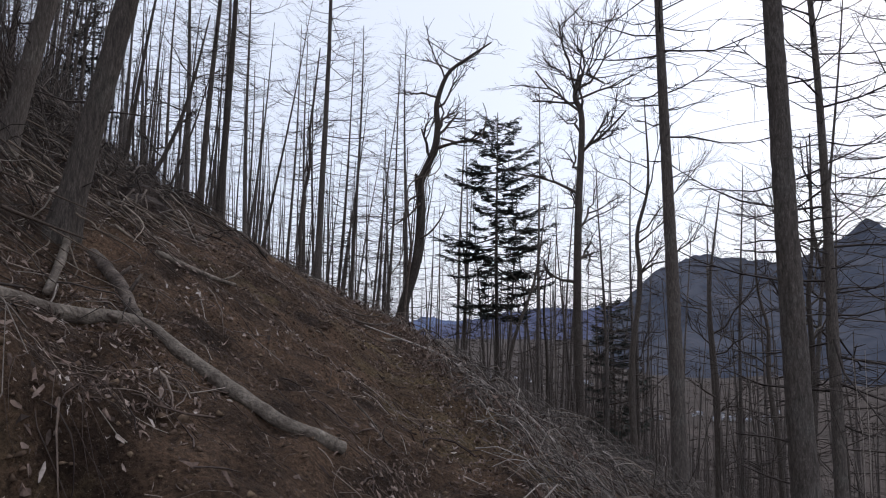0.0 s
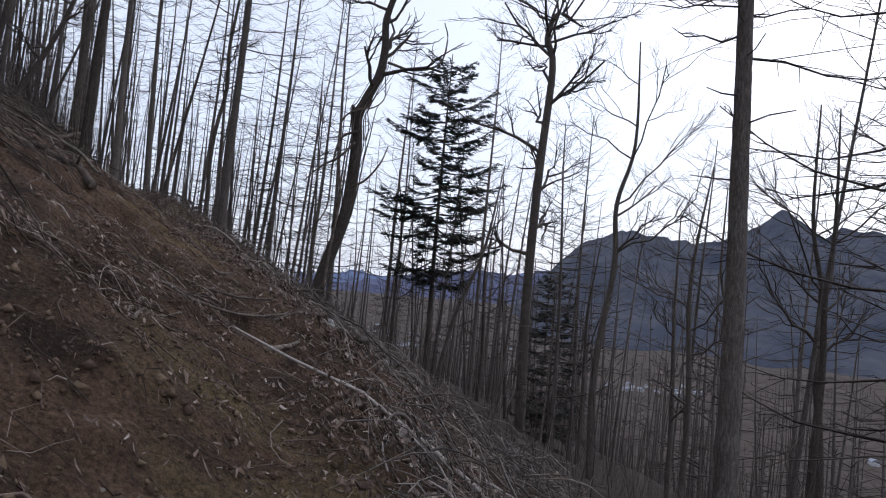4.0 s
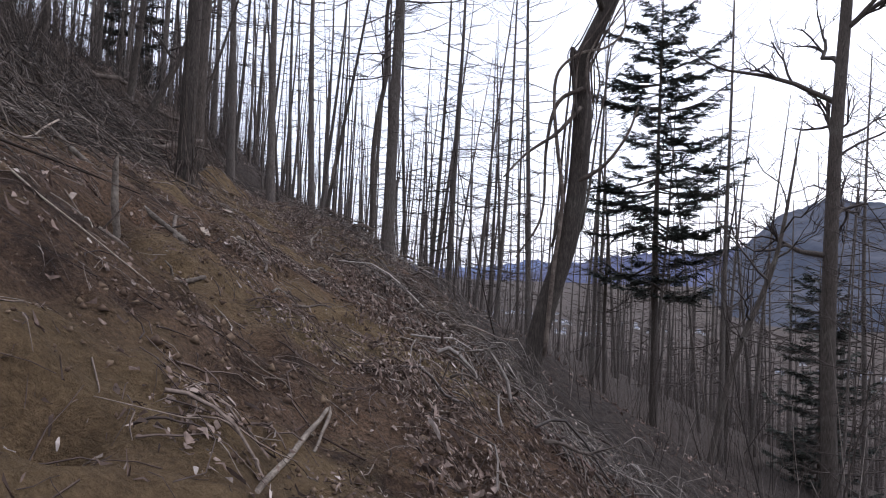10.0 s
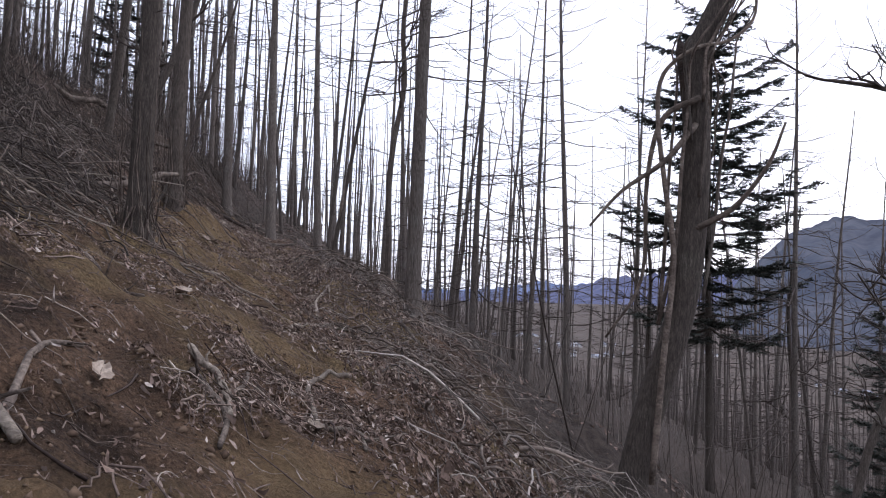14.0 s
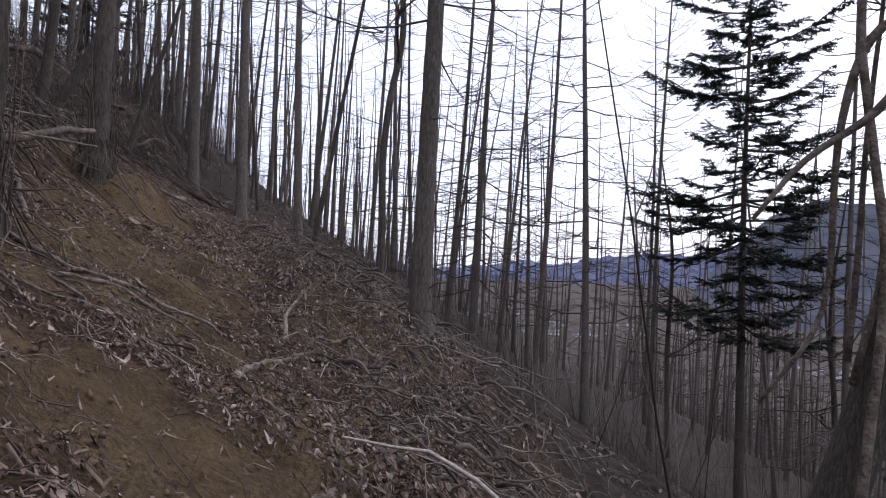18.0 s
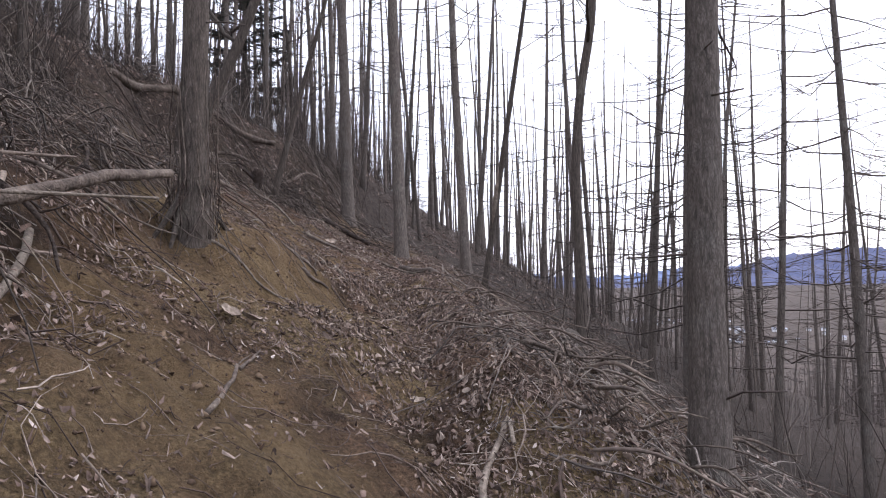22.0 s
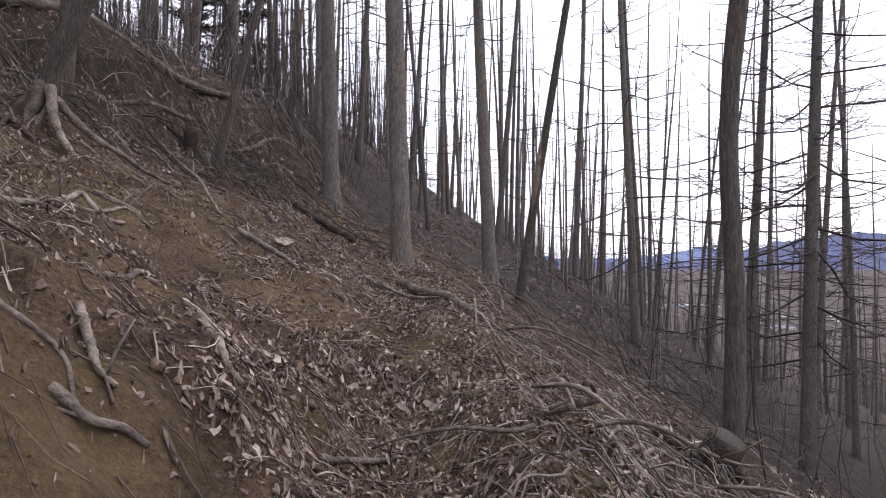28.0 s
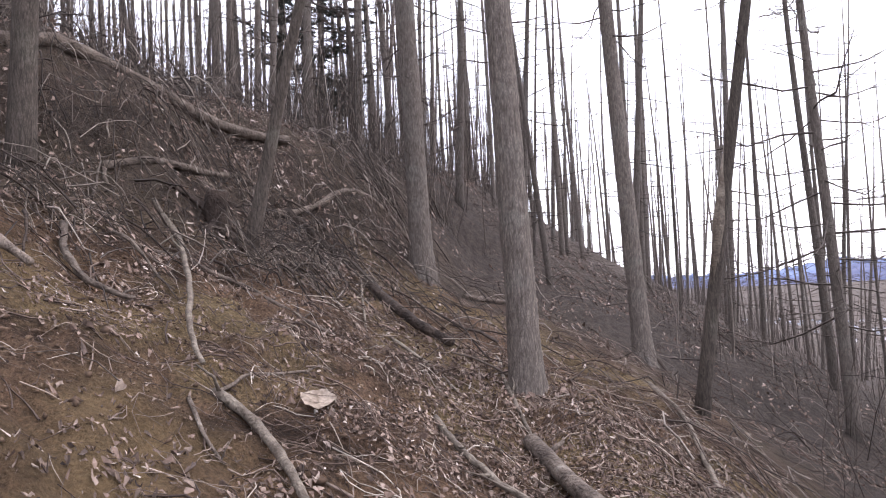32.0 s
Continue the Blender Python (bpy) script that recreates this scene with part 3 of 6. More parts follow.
def larch_crown(rng, path, h, r, limbs, low, reach, per_m, sides=4, stubs=10, bends=5):
    t = Tubes()
    turn = rng.uniform(0, 6.28)
    for i in range(limbs):
        f = low + (0.985 - low) * ((i + rng.random()) / limbs) ** 0.9
        s = f * (len(path) - 1)
        j = min(int(s), len(path) - 2)
        p = path[j] + (path[j + 1] - path[j]) * (s - j)
        turn += 2.4 + rng.normal(0, 0.4)
        L = (1.5 * reach * (1.02 - f) ** 0.55 * rng.uniform(0.35, 1.25) + 0.15) * (0.6 + 0.4 * min(1, (f - low + 0.1) * 5))
        tilt = -0.06 + 0.75 * f ** 3 + rng.normal(0, 0.2)
        out = np.array([math.cos(turn), math.sin(turn), 0])
        g = np.linspace(0, 1, bends)
        bow = rng.uniform(-0.05, 0.2)
        limb = p + out * (L * g)[:, None] + np.array([0, 0, 1.0]) * (L * (tilt * g - 0.30 * g * (1 - f) + (0.22 + bow) * g ** 2.4))[:, None]
        limb[1:-1] += rng.normal(0, 0.018 * L, (bends - 2, 3))
        rad = 0.005 + 0.0058 * L * (0.6 + 0.4 * r / 0.1)
        t.add(limb, (rad, rad * 0.3), sides, False)
        if L > 0.35:
            twigs_on(t, rng, limb, rad, per_m, 0.72)
    for i in range(stubs):
        f = rng.uniform(0.02, low + 0.1)
        s = f * (len(path) - 1)
        p = path[int(s)] + (path[int(s) + 1] - path[int(s)]) * (s - int(s))
        b = rng.uniform(0, 6.28)
        L = rng.uniform(0.1, 0.5)
        e = p + np.array([math.cos(b), math.sin(b), rng.uniform(-0.2, 0.35)]) * (L + r)
        t.add([p, (p + e) / 2 + rng.normal(0, 0.02, 3), e], (0.010, 0.005), 4, True)
    return t


def bark_column(path, rad, flare=0.5, sides=36, fine=0.05, rough=0.07, seed=0.0, high=6.0):
    """A trunk with plated, furrowed bark up to a height, as one skin."""
    zs = np.concatenate([np.arange(0, high, fine), np.linspace(high, path[-1, 2] - path[0, 2], 14)])
    z0 = path[:, 2] - path[0, 2]
    px, py, pr = np.interp(zs, z0, path[:, 0]), np.interp(zs, z0, path[:, 1]), np.interp(zs, z0, rad)
    th = np.linspace(0, 2 * np.pi, sides, endpoint=False)
    pr = pr * (1 + flare * np.exp(-np.maximum(0, zs - 0.3) / 0.28))
    T, Z = np.meshgrid(th, zs)
    arc = T * float(rad[0])
    plate = np.abs(grain(arc * 3.0 + 0.3 * grain(arc, Z, 0.3, seed), Z * 0.6, 0.13, seed)) + 0.6 * np.abs(grain(arc * 3.4, Z, 0.06, seed + 4))
    knots = np.maximum(0, grain(arc, Z, 0.35, seed + 8) - 0.55) * 0.9
    fluted = 0.05 * flare * np.cos(T * 5 + seed) * np.exp(-np.maximum(0, Z - 0.3) / 0.3)
    R = pr[:, None] * (1 - rough + rough * 1.6 * np.clip(plate, 0, 1) + fluted + knots * 0.15)
    V = np.stack([px[:, None] + R * np.cos(T), py[:, None] + R * np.sin(T), path[0, 2] + Z], -1).reshape(-1, 3)
    k = len(zs)
    i3 = np.arange(k * sides).reshape(k, sides)
    nx = np.roll(i3, -1, axis=1)
    return V, np.stack([i3[:-1], nx[:-1], nx[1:], i3[1:]], -1).reshape(-1, 4)


def larch(seed, h, r, lean=(0, 0), limbs=70, low=0.1, reach=1.7, per_m=6, near=False, bark=None, label="", wob=0.12, cut=0.0, roots=0, stubs=10, group="larches of the plantation"):
    rng = np.random.default_rng(seed)
    root = new("larch_tree")
    path, rad = larch_trunk(rng, h, r, lean, wob, cut)
    if near:
        shape("trunk", *bark_column(path, rad, seed=seed * 1.37), bark or BARK, root)
    else:
        t = Tubes()
        t.add(path, rad * (1 + 0.4 * np.exp(-np.linspace(0, h, len(path)) / 0.5)), 9)
        t.mesh("trunk", bark or BARK, root)
    larch_crown(rng, path, h, r, limbs, low, reach, per_m, stubs=stubs).mesh("crown", TWIG, root)
    for i in range(roots):
        b = rng.uniform(0, 6.28)
        g = np.linspace(0, 1, 6)
        L = rng.uniform(0.3, 0.65)
        pts = np.stack([np.cos(b + g * rng.normal(0, 0.5)) * (r * 0.7 + L * g), np.sin(b + g * 0.3) * (r * 0.7 + L * g), 0.25 * (1 - g) ** 2 - 0.4 * g], 1)
        t = Tubes()
        t.add(pts, (r * 0.27, 0.01), 7)
        t.mesh("root", bark or BARK, root)
    return tagged(root, label or "tall bare larch with grey-brown scaly bark", "tree", group)


def stand(root, x, y, turn=0.0, size=1.0):
    root.matrix_basis = pose(x, y, float(hill(x, y)), 0, 0, turn) @ Matrix.Scale(size, 4)
    return root


def broadleaf(seed, path, rads, levels, spread_by, label, bark=None, first=0.35, twig_len=0.9, count=5, name="broadleaf_tree"):
    """A bare broad-leaved tree: a trunk along a path, limbs that fork again and again."""
    rng = np.random.default_rng(seed)
    root = new(name)
    path = smooth_path(path, 5)
    rads = np.interp(np.linspace(0, 1, len(path)), np.linspace(0, 1, len(rads)), rads)
    t = Tubes()
    t.add(path, rads, 12)
    t.mesh("trunk", bark or DARK_BARK, root)
    fine = Tubes()

    def grow(p, way, L, r, level):
        g = np.linspace(0, 1, 5)
        bend = rng.normal(0, 0.2, 3) + np.array([0, 0, 0.12])
        pts = p + way * (L * g)[:, None] + bend * (L * g ** 2)[:, None]
        pts[1:-1] += rng.normal(0, 0.03 * L, (3, 3))
        if level == levels:
            limb = Tubes()
            limb.add(pts, (r, r * 0.5), 6, False)
            limb.mesh("limb", bark or DARK_BARK, root)
        else:
            fine.add(pts, (r, r * 0.5), 4 if level > 1 else 3, False)
        if level <= 0:
            return
        for k in range(rng.integers(3, 5)):
            f = rng.uniform(0.3, 1.0)
            j = min(3, int(f * 4))
            q = pts[j] + (pts[j + 1] - pts[j]) * (f * 4 - j)
            w = way + rng.normal(0, spread_by, 3) + np.array([0, 0, 0.15])
            grow(q, w / np.linalg.norm(w), L * rng.uniform(0.45, 0.75), r * 0.5, level - 1)

    for k in range(count):
        f = first + (1 - first) * (k + rng.random()) / count
        j = min(int(f * (len(path) - 1)), len(path) - 2)
        b = rng.uniform(0, 6.28)
        w = np.array([math.cos(b), math.sin(b), rng.uniform(0.2, 1.0)])
        grow(path[j], w / np.linalg.norm(w), twig_len * rng.uniform(0.7, 1.3), rads[j] * 0.5, levels)
    fine.mesh("crown", TWIG, root)
    return tagged(root, label, "tree", "bare broad-leaved trees")


def smooth_path(pts, per=6):
    """A smooth line through the given points."""
    p = np.asarray(pts, float)
    if len(p) < 3:
        g = np.linspace(0, 1, per * (len(p) - 1) + 1)
        return p[0] + (p[-1] - p[0]) * g[:, None]
    p = np.vstack([2 * p[0] - p[1], p, 2 * p[-1] - p[-2]])
    out = []
    for i in range(1, len(p) - 2):
        t = np.linspace(0, 1, per, endpoint=False)[:, None]
        out.append(0.5 * (2 * p[i] + (p[i + 1] - p[i - 1]) * t + (2 * p[i - 1] - 5 * p[i] + 4 * p[i + 1] - p[i + 2]) * t ** 2 + (3 * p[i] - p[i - 1] - 3 * p[i + 1] + p[i + 2]) * t ** 3))
    return np.vstack(out + [p[-2:-1]])


# trees that stand by themselves along the walk: x, y, seed, height, radius, lean, first limbs, reach, near
SINGLE = [
    (-5.59, 18.49, 41, 17, 0.125, (0.012, 0.0), 0.22, 1.5, True, "tall larch with brown plated bark beside the brush pile"),
    (-7.15, 30.8, 42, 17, 0.13, (0.02, 0.0), 0.12, 1.9, False, ""),
    (-12.11, 25.97, 43, 18, 0.14, (-0.02, 0.0), 0.34, 1.4, True, "straight larch with grey scaly bark above the fallen log"),
    (-15.19, 28.58, 44, 18, 0.165, (-0.01, 0.0), 0.34, 1.5, True, "stout larch with grey scaly bark on the bank"),
    (-13.0, 31.2, 45, 18, 0.15, (-0.03, 0.0), 0.3, 1.6, True, "larch with dark furrowed bark below the bank"),
    (-7.35, 14.28, 46, 15, 0.115, (0.02, 0.0), 0.3, 1.3, True, "larch with lichen-grey bark at the edge of the slip"),
    (-9.65, 18.02, 47, 16, 0.12, (0.03, 0.0), 0.3, 1.3, True, "larch with bared roots at the edge of the slip"),
    (-10.58, 34.2, 48, 17, 0.11, (-0.02, 0.0), 0.12, 1.8, False, ""),
    (3.14, 6.12, 49, 14, 0.115, (0.0, 0.0), 0.4, 1.3, True, "larch with grey-brown bark below the path"),
    (3.1, 1.85, 50, 14, 0.12, (-0.03, 0.0), 0.42, 1.3, True, "larch with dark patchy bark below the path"),
    (6.14, 7.77, 51, 14, 0.12, (-0.02, 0.0), 0.2, 2.0, False, "larch with long dead limbs below the path"),
    (2.49, 29.41, 52, 18, 0.11, (0.0, 0.0), 0.1, 2.0, False, ""),
    (4.4, 20.7, 53, 11, 0.09, (-0.01, 0.0), 0.1, 1.9, False, "half-dead larch with a broken top"),
    (-3.78, 28.3, 54, 17, 0.11, (-0.01, 0.0), 0.12, 1.8, False, ""),
    (-1.55, 38.7, 55, 17, 0.11, (0.0, 0.0), 0.1, 1.9, False, ""),
    (-6.8, 38.6, 56, 13, 0.09, (0.01, 0.0), 0.12, 1.9, False, ""),
    (-2.75, 0.6, 57, 15, 0.095, (0.17, 0.08), 0.35, 1.4, True, "leaning larch with dark bark above the slip"),
    (-4.3, 1.9, 58, 15, 0.095, (0.16, 0.08), 0.35, 1.4, True, "leaning larch with dark bark above the slip"),
    (7.6, 32.0, 60, 17, 0.12, (0.0, 0.0), 0.12, 2.2, False, "larch with long dead limbs below the path"),
    (11.0, 27.0, 67, 16, 0.11, (0.03, 0.0), 0.12, 2.0, False, "larch with long dead limbs below the path"),
    (-1.75, 34.0, 68, 17, 0.11, (0.02, 0.0), 0.12, 1.9, False, ""),
    (8.5, 9.5, 59, 14, 0.1, (-0.02, 0.0), 0.16, 2.0, False, "larch with long dead limbs below the path"),
]
for x, y, seed, h, r, lean, low, reach, near, label in SINGLE:
    tree = stand(larch(seed, h, r, lean, 90, low, reach, 7, near, DARK_BARK if "dark bark" in label or "edge of the slip" in label else None, label, roots=4 if "roots" in label or "bank" in label else 0), x, y)
    if "bared roots" in label or "edge of the slip" in label:
        # dead climbing stems and loose roots that cling to the foot
        vr = np.random.default_rng(seed)
        for i in range(40):
            b, up = vr.uniform(-2.8, 1.1), i % 5 > 1
            g = np.linspace(0, 1, 7)
            th = b + np.cumsum(vr.normal(0, 0.14, 7))
            off = r * 1.08 + 0.01 + (0.028 * np.abs(np.cumsum(vr.normal(0, 1, 7))) if up else 0.75 * g ** 1.3 * vr.uniform(0.5, 1.2))
            z = (-0.2 + 2.4 * g * vr.uniform(0.2, 1)) if up else 0.3 - vr.uniform(0.6, 1.0) * g
            t = Tubes()
            t.add(smooth_path(np.stack([np.cos(th) * off, np.sin(th) * off, z], 1), 3), (vr.uniform(0.003, 0.011), 0.002), 5)
            t.mesh("climbing_stem" if up else "loose_root", LOG_BARK if i % 3 else ROTTEN, tree)

# the dark bent tree beside the sawn stump
bx, by = -7.84, 23.8
stand(broadleaf(61, [(0, 0, -0.4), (0.05, 0, 1.2), (0.02, 0, 2.6), (0.12, 0, 3.8), (0.34, 0.05, 5.2), (0.30, 0, 6.6), (0.42, 0.1, 8.2), (0.6, 0.2, 10.5)], [0.09, 0.075, 0.07, 0.064, 0.055, 0.025], 3, 0.45, "dark bent broad-leaved tree on the edge of the slope", first=0.5, twig_len=1.3), bx, by)

# the crooked tree with its twisted top and climbing stems
crook = stand(broadleaf(62, [(-0.25, 0, -0.5), (0.05, 0, 0.94), (0.42, 0, 2.25), (0.54, 0, 3.7), (0.5, 0, 4.55), (0.62, 0, 4.9), (0.92, 0, 5.6), (1.0, 0.05, 6.3), (0.98, 0, 7.0), (1.3, 0, 7.9), (1.9, 0.05, 8.4), (2.6, 0.1, 8.9)], [0.17, 0.15, 0.14, 0.135, 0.125, 0.115, 0.105, 0.09, 0.08, 0.06, 0.045, 0.02], 2, 0.6, "crooked old tree with a twisted broken top and clinging vine stems", first=0.5, twig_len=1.1, count=13, name="crooked_tree"), -2.25, 15.45)
for vine_seed, pts in ((1, [(0.1, -0.2, 0.4), (0.2, -0.25, 1.6), (0.3, -0.2, 2.6), (0.22, -0.22, 3.3), (0.15, -0.2, 4.0), (0.2, -0.2, 4.45), (0.5, -0.2, 4.7), (0.85, -0.1, 4.8), (1.1, 0, 5.1), (1.05, 0, 5.7)]),
                       (2, [(0.55, -0.2, 4.2), (0.2, -0.2, 4.0), (0.05, -0.15, 3.4), (0.0, -0.1, 2.4), (-0.35, -0.1, 1.8)]),
                       (3, [(1.1, -0.1, 5.9), (1.7, 0, 5.8), (2.3, 0, 6.0), (2.45, 0, 6.6), (2.35, 0, 7.0)]),
                       (4, [(0.52, -0.12, 3.95), (0.2, -0.3, 3.55), (-0.2, -0.42, 3.25), (-0.5, -0.55, 2.9)]),
                       (5, [(0.5, -0.1, 2.9), (0.85, -0.2, 3.1), (1.15, -0.25, 3.5), (1.3, -0.3, 3.9)])):
    t = Tubes()
    t.add(smooth_path(pts, 5), (0.034, 0.012), 7)
    t.mesh("vine_stem", LOG_BARK, crook)

t = Tubes()
t.add([(0.53, 0, 4.1), (0.46, -0.02, 4.5), (0.40, 0.02, 4.75), (0.37, 0, 4.86)], [0.12, 0.10, 0.07, 0.02], 10)
t.mesh("broken_stub", ROTTEN, crook)
vine_rng = np.random.default_rng(66)
spine = smooth_path([(-0.25, 0, -0.5), (0.05, 0, 0.94), (0.42, 0, 2.25), (0.54, 0, 3.7), (0.5, 0, 4.55), (0.62, 0, 4.9), (0.92, 0, 5.6), (1.0, 0.05, 6.3)], 5)
for i in range(13):
    a, b = vine_rng.uniform(0.2, 0.5), vine_rng.uniform(0.75, 1.0)
    g = np.linspace(a, b, 9) * (len(spine) - 1)
    core = np.stack([np.interp(g, np.arange(len(spine)), spine[:, c]) for c in range(3)], 1)
    th = vine_rng.uniform(0, 6.28) + np.linspace(0, vine_rng.uniform(-2.5, 2.5), 9)
    off = 0.14 + vine_rng.uniform(0, 0.05) + np.abs(np.cumsum(vine_rng.normal(0, 0.05, 9)))
    line = core + np.stack([np.cos(th) * off, np.sin(th) * off, 0 * th], 1)
    t = Tubes()
    t.add(smooth_path(line, 3), (vine_rng.uniform(0.01, 0.026), 0.006), 5)
    t.mesh("vine_stem", LOG_BARK if i % 3 else DARK_BARK, crook)

# other broad-leaved trees below the path
slim_tree = stand(broadleaf(63, [(0, 0, -0.5), (-0.1, 0, 2.5), (0.2, 0, 5.0), (0.15, 0, 6.5), (0.5, 0, 8.0), (0.45, 0, 10.5)], [0.1, 0.085, 0.07, 0.055, 0.04, 0.015], 3, 0.5, "slender forked broad-leaved tree below the path", first=0.4, twig_len=1.5, count=8), 4.4, 15.7)
stand(broadleaf(64, [(0, 0, -0.5), (-0.12, 0, 3.5), (-0.05, 0, 7.0), (0.1, 0, 9.9), (-0.1, 0, 10.7), (0.15, 0, 11.4), (0.8, 0, 11.1)], [0.14, 0.125, 0.11, 0.09, 0.08, 0.06, 0.02], 3, 0.5, "dead tree with a hooked broken top", first=0.22, twig_len=1.3, count=26), 3.75, 22.5, 0, 1.3)
thin_tree = stand(broadleaf(65, [(0, 0, -0.5), (0.1, 0, 3), (0.0, 0.1, 6), (0.4, 0.1, 9)], [0.08, 0.07, 0.05, 0.015], 3, 0.5, "slender broad-leaved tree below the path", first=0.35, twig_len=1.4, count=8), 6.8, 16.5)
stand(broadleaf(66, [(0, 0, -0.5), (0.5, 0, 2), (1.2, 0, 4), (1.6, 0, 6.5)], [0.07, 0.06, 0.045, 0.012], 3, 0.5, "leaning slender tree below the path", first=0.35, twig_len=1.2, count=7), 0.6, 19.5)

for i, (x, y, turn, size) in enumerate(((8.2, 21.0, 70, 1.1), (10.5, 17.0, 200, 1.2), (6.2, 24.8, 310, 1.0), (11.8, 25.0, 120, 1.3), (3.0, 32.0, 20, 1.15), (13.0, 13.5, 250, 1.15), (-1.2, 33.5, 160, 1.1), (7.8, 12.6, 40, 0.95))):
    copy_thing(slim_tree if i % 2 else thin_tree, pose(x, y, float(hill(x, y)), 0, 0, turn) @ Matrix.Scale(size, 4))

# the leaning tree that stands on bared stilt roots above the fallen logs
lean_tree = stand(broadleaf(71, [(-0.04, 0, 0.32), (0.12, 0.05, 0.75), (0.34, 0.14, 1.2), (0.62, 0.3, 1.9), (0.95, 0.5, 2.8), (1.35, 0.75, 4.2), (1.7, 1.0, 6.0), (2.2, 1.2, 9.0)], [0.11, 0.1, 0.098, 0.092, 0.086, 0.078, 0.065, 0.025], 3, 0.45, "leaning tree standing on bared mossy stilt roots on the bank", first=0.5, twig_len=1.2, count=8, name="leaning_tree"), -14.3, 22.35)
for pts, r in (([(-0.05, 0, 0.5), (-0.28, -0.12, 0.22), (-0.52, -0.25, -0.12), (-0.75, -0.38, -0.4)], 0.1), ([(0.03, -0.03, 0.55), (0.03, -0.15, 0.2), (-0.06, -0.33, -0.15), (-0.2, -0.5, -0.5)], 0.095), ([(0.12, 0, 0.5), (0.28, -0.08, 0.2), (0.5, -0.15, -0.05), (0.8, -0.2, -0.3), (1.2, -0.15, -0.65)], 0.065), ([(0.1, 0.05, 0.4), (0.35, 0.25, 0.05), (0.75, 0.35, -0.2)], 0.06), ([(0.15, 0.0, 0.35), (0.2, -0.25, 0.0), (0.33, -0.5, -0.35)], 0.045)):
    t = Tubes()
    line = smooth_path(pts, 6)
    t.add(line, r * 0.78 * np.linspace(1.1, 0.5, len(line)) * (1 + 0.1 * np.sin(np.arange(len(line)) * 1.7)), 10)
    t.mesh("root", LOG_BARK, lean_tree)
snag = larch(72, 9, 0.075, (0.28, 0.05), 22, 0.3, 1.0, 4, False, DARK_BARK, "thin leaning tree beside a rotten stump", group="larches of the plantation")
stand(snag, -15.15, 25.45)
second = larch(73, 14, 0.12, (0.14, 0.0), 40, 0.4, 1.3, 5, False, DARK_BARK, "leaning tree on top of the bank")
stand(second, -15.9, 23.6)

# broken tree that hangs in its neighbours, with a pale torn patch
hung = larch(74, 15, 0.085, (0.17, 0.0), 45, 0.4, 1.6, 5, False, DARK_BARK, "leaning broken tree with a pale torn patch of bare wood")
stand(hung, -11.7, 29.2)
t = Tubes()
t.add([(0.31, -0.03, 1.4), (0.45, -0.045, 2.3), (0.62, -0.03, 3.3)], [0.035, 0.075, 0.03], 8)
t.mesh("torn_wood", BARE_WOOD, hung)


# ---- firs ----
NEEDLE = mat("fir_needles", (0.048, 0.054, 0.042), (0.022, 0.026, 0.022), 2.5, 0.7, 0, 30, (0.07, 0.08, 0.05), rand=0.2)


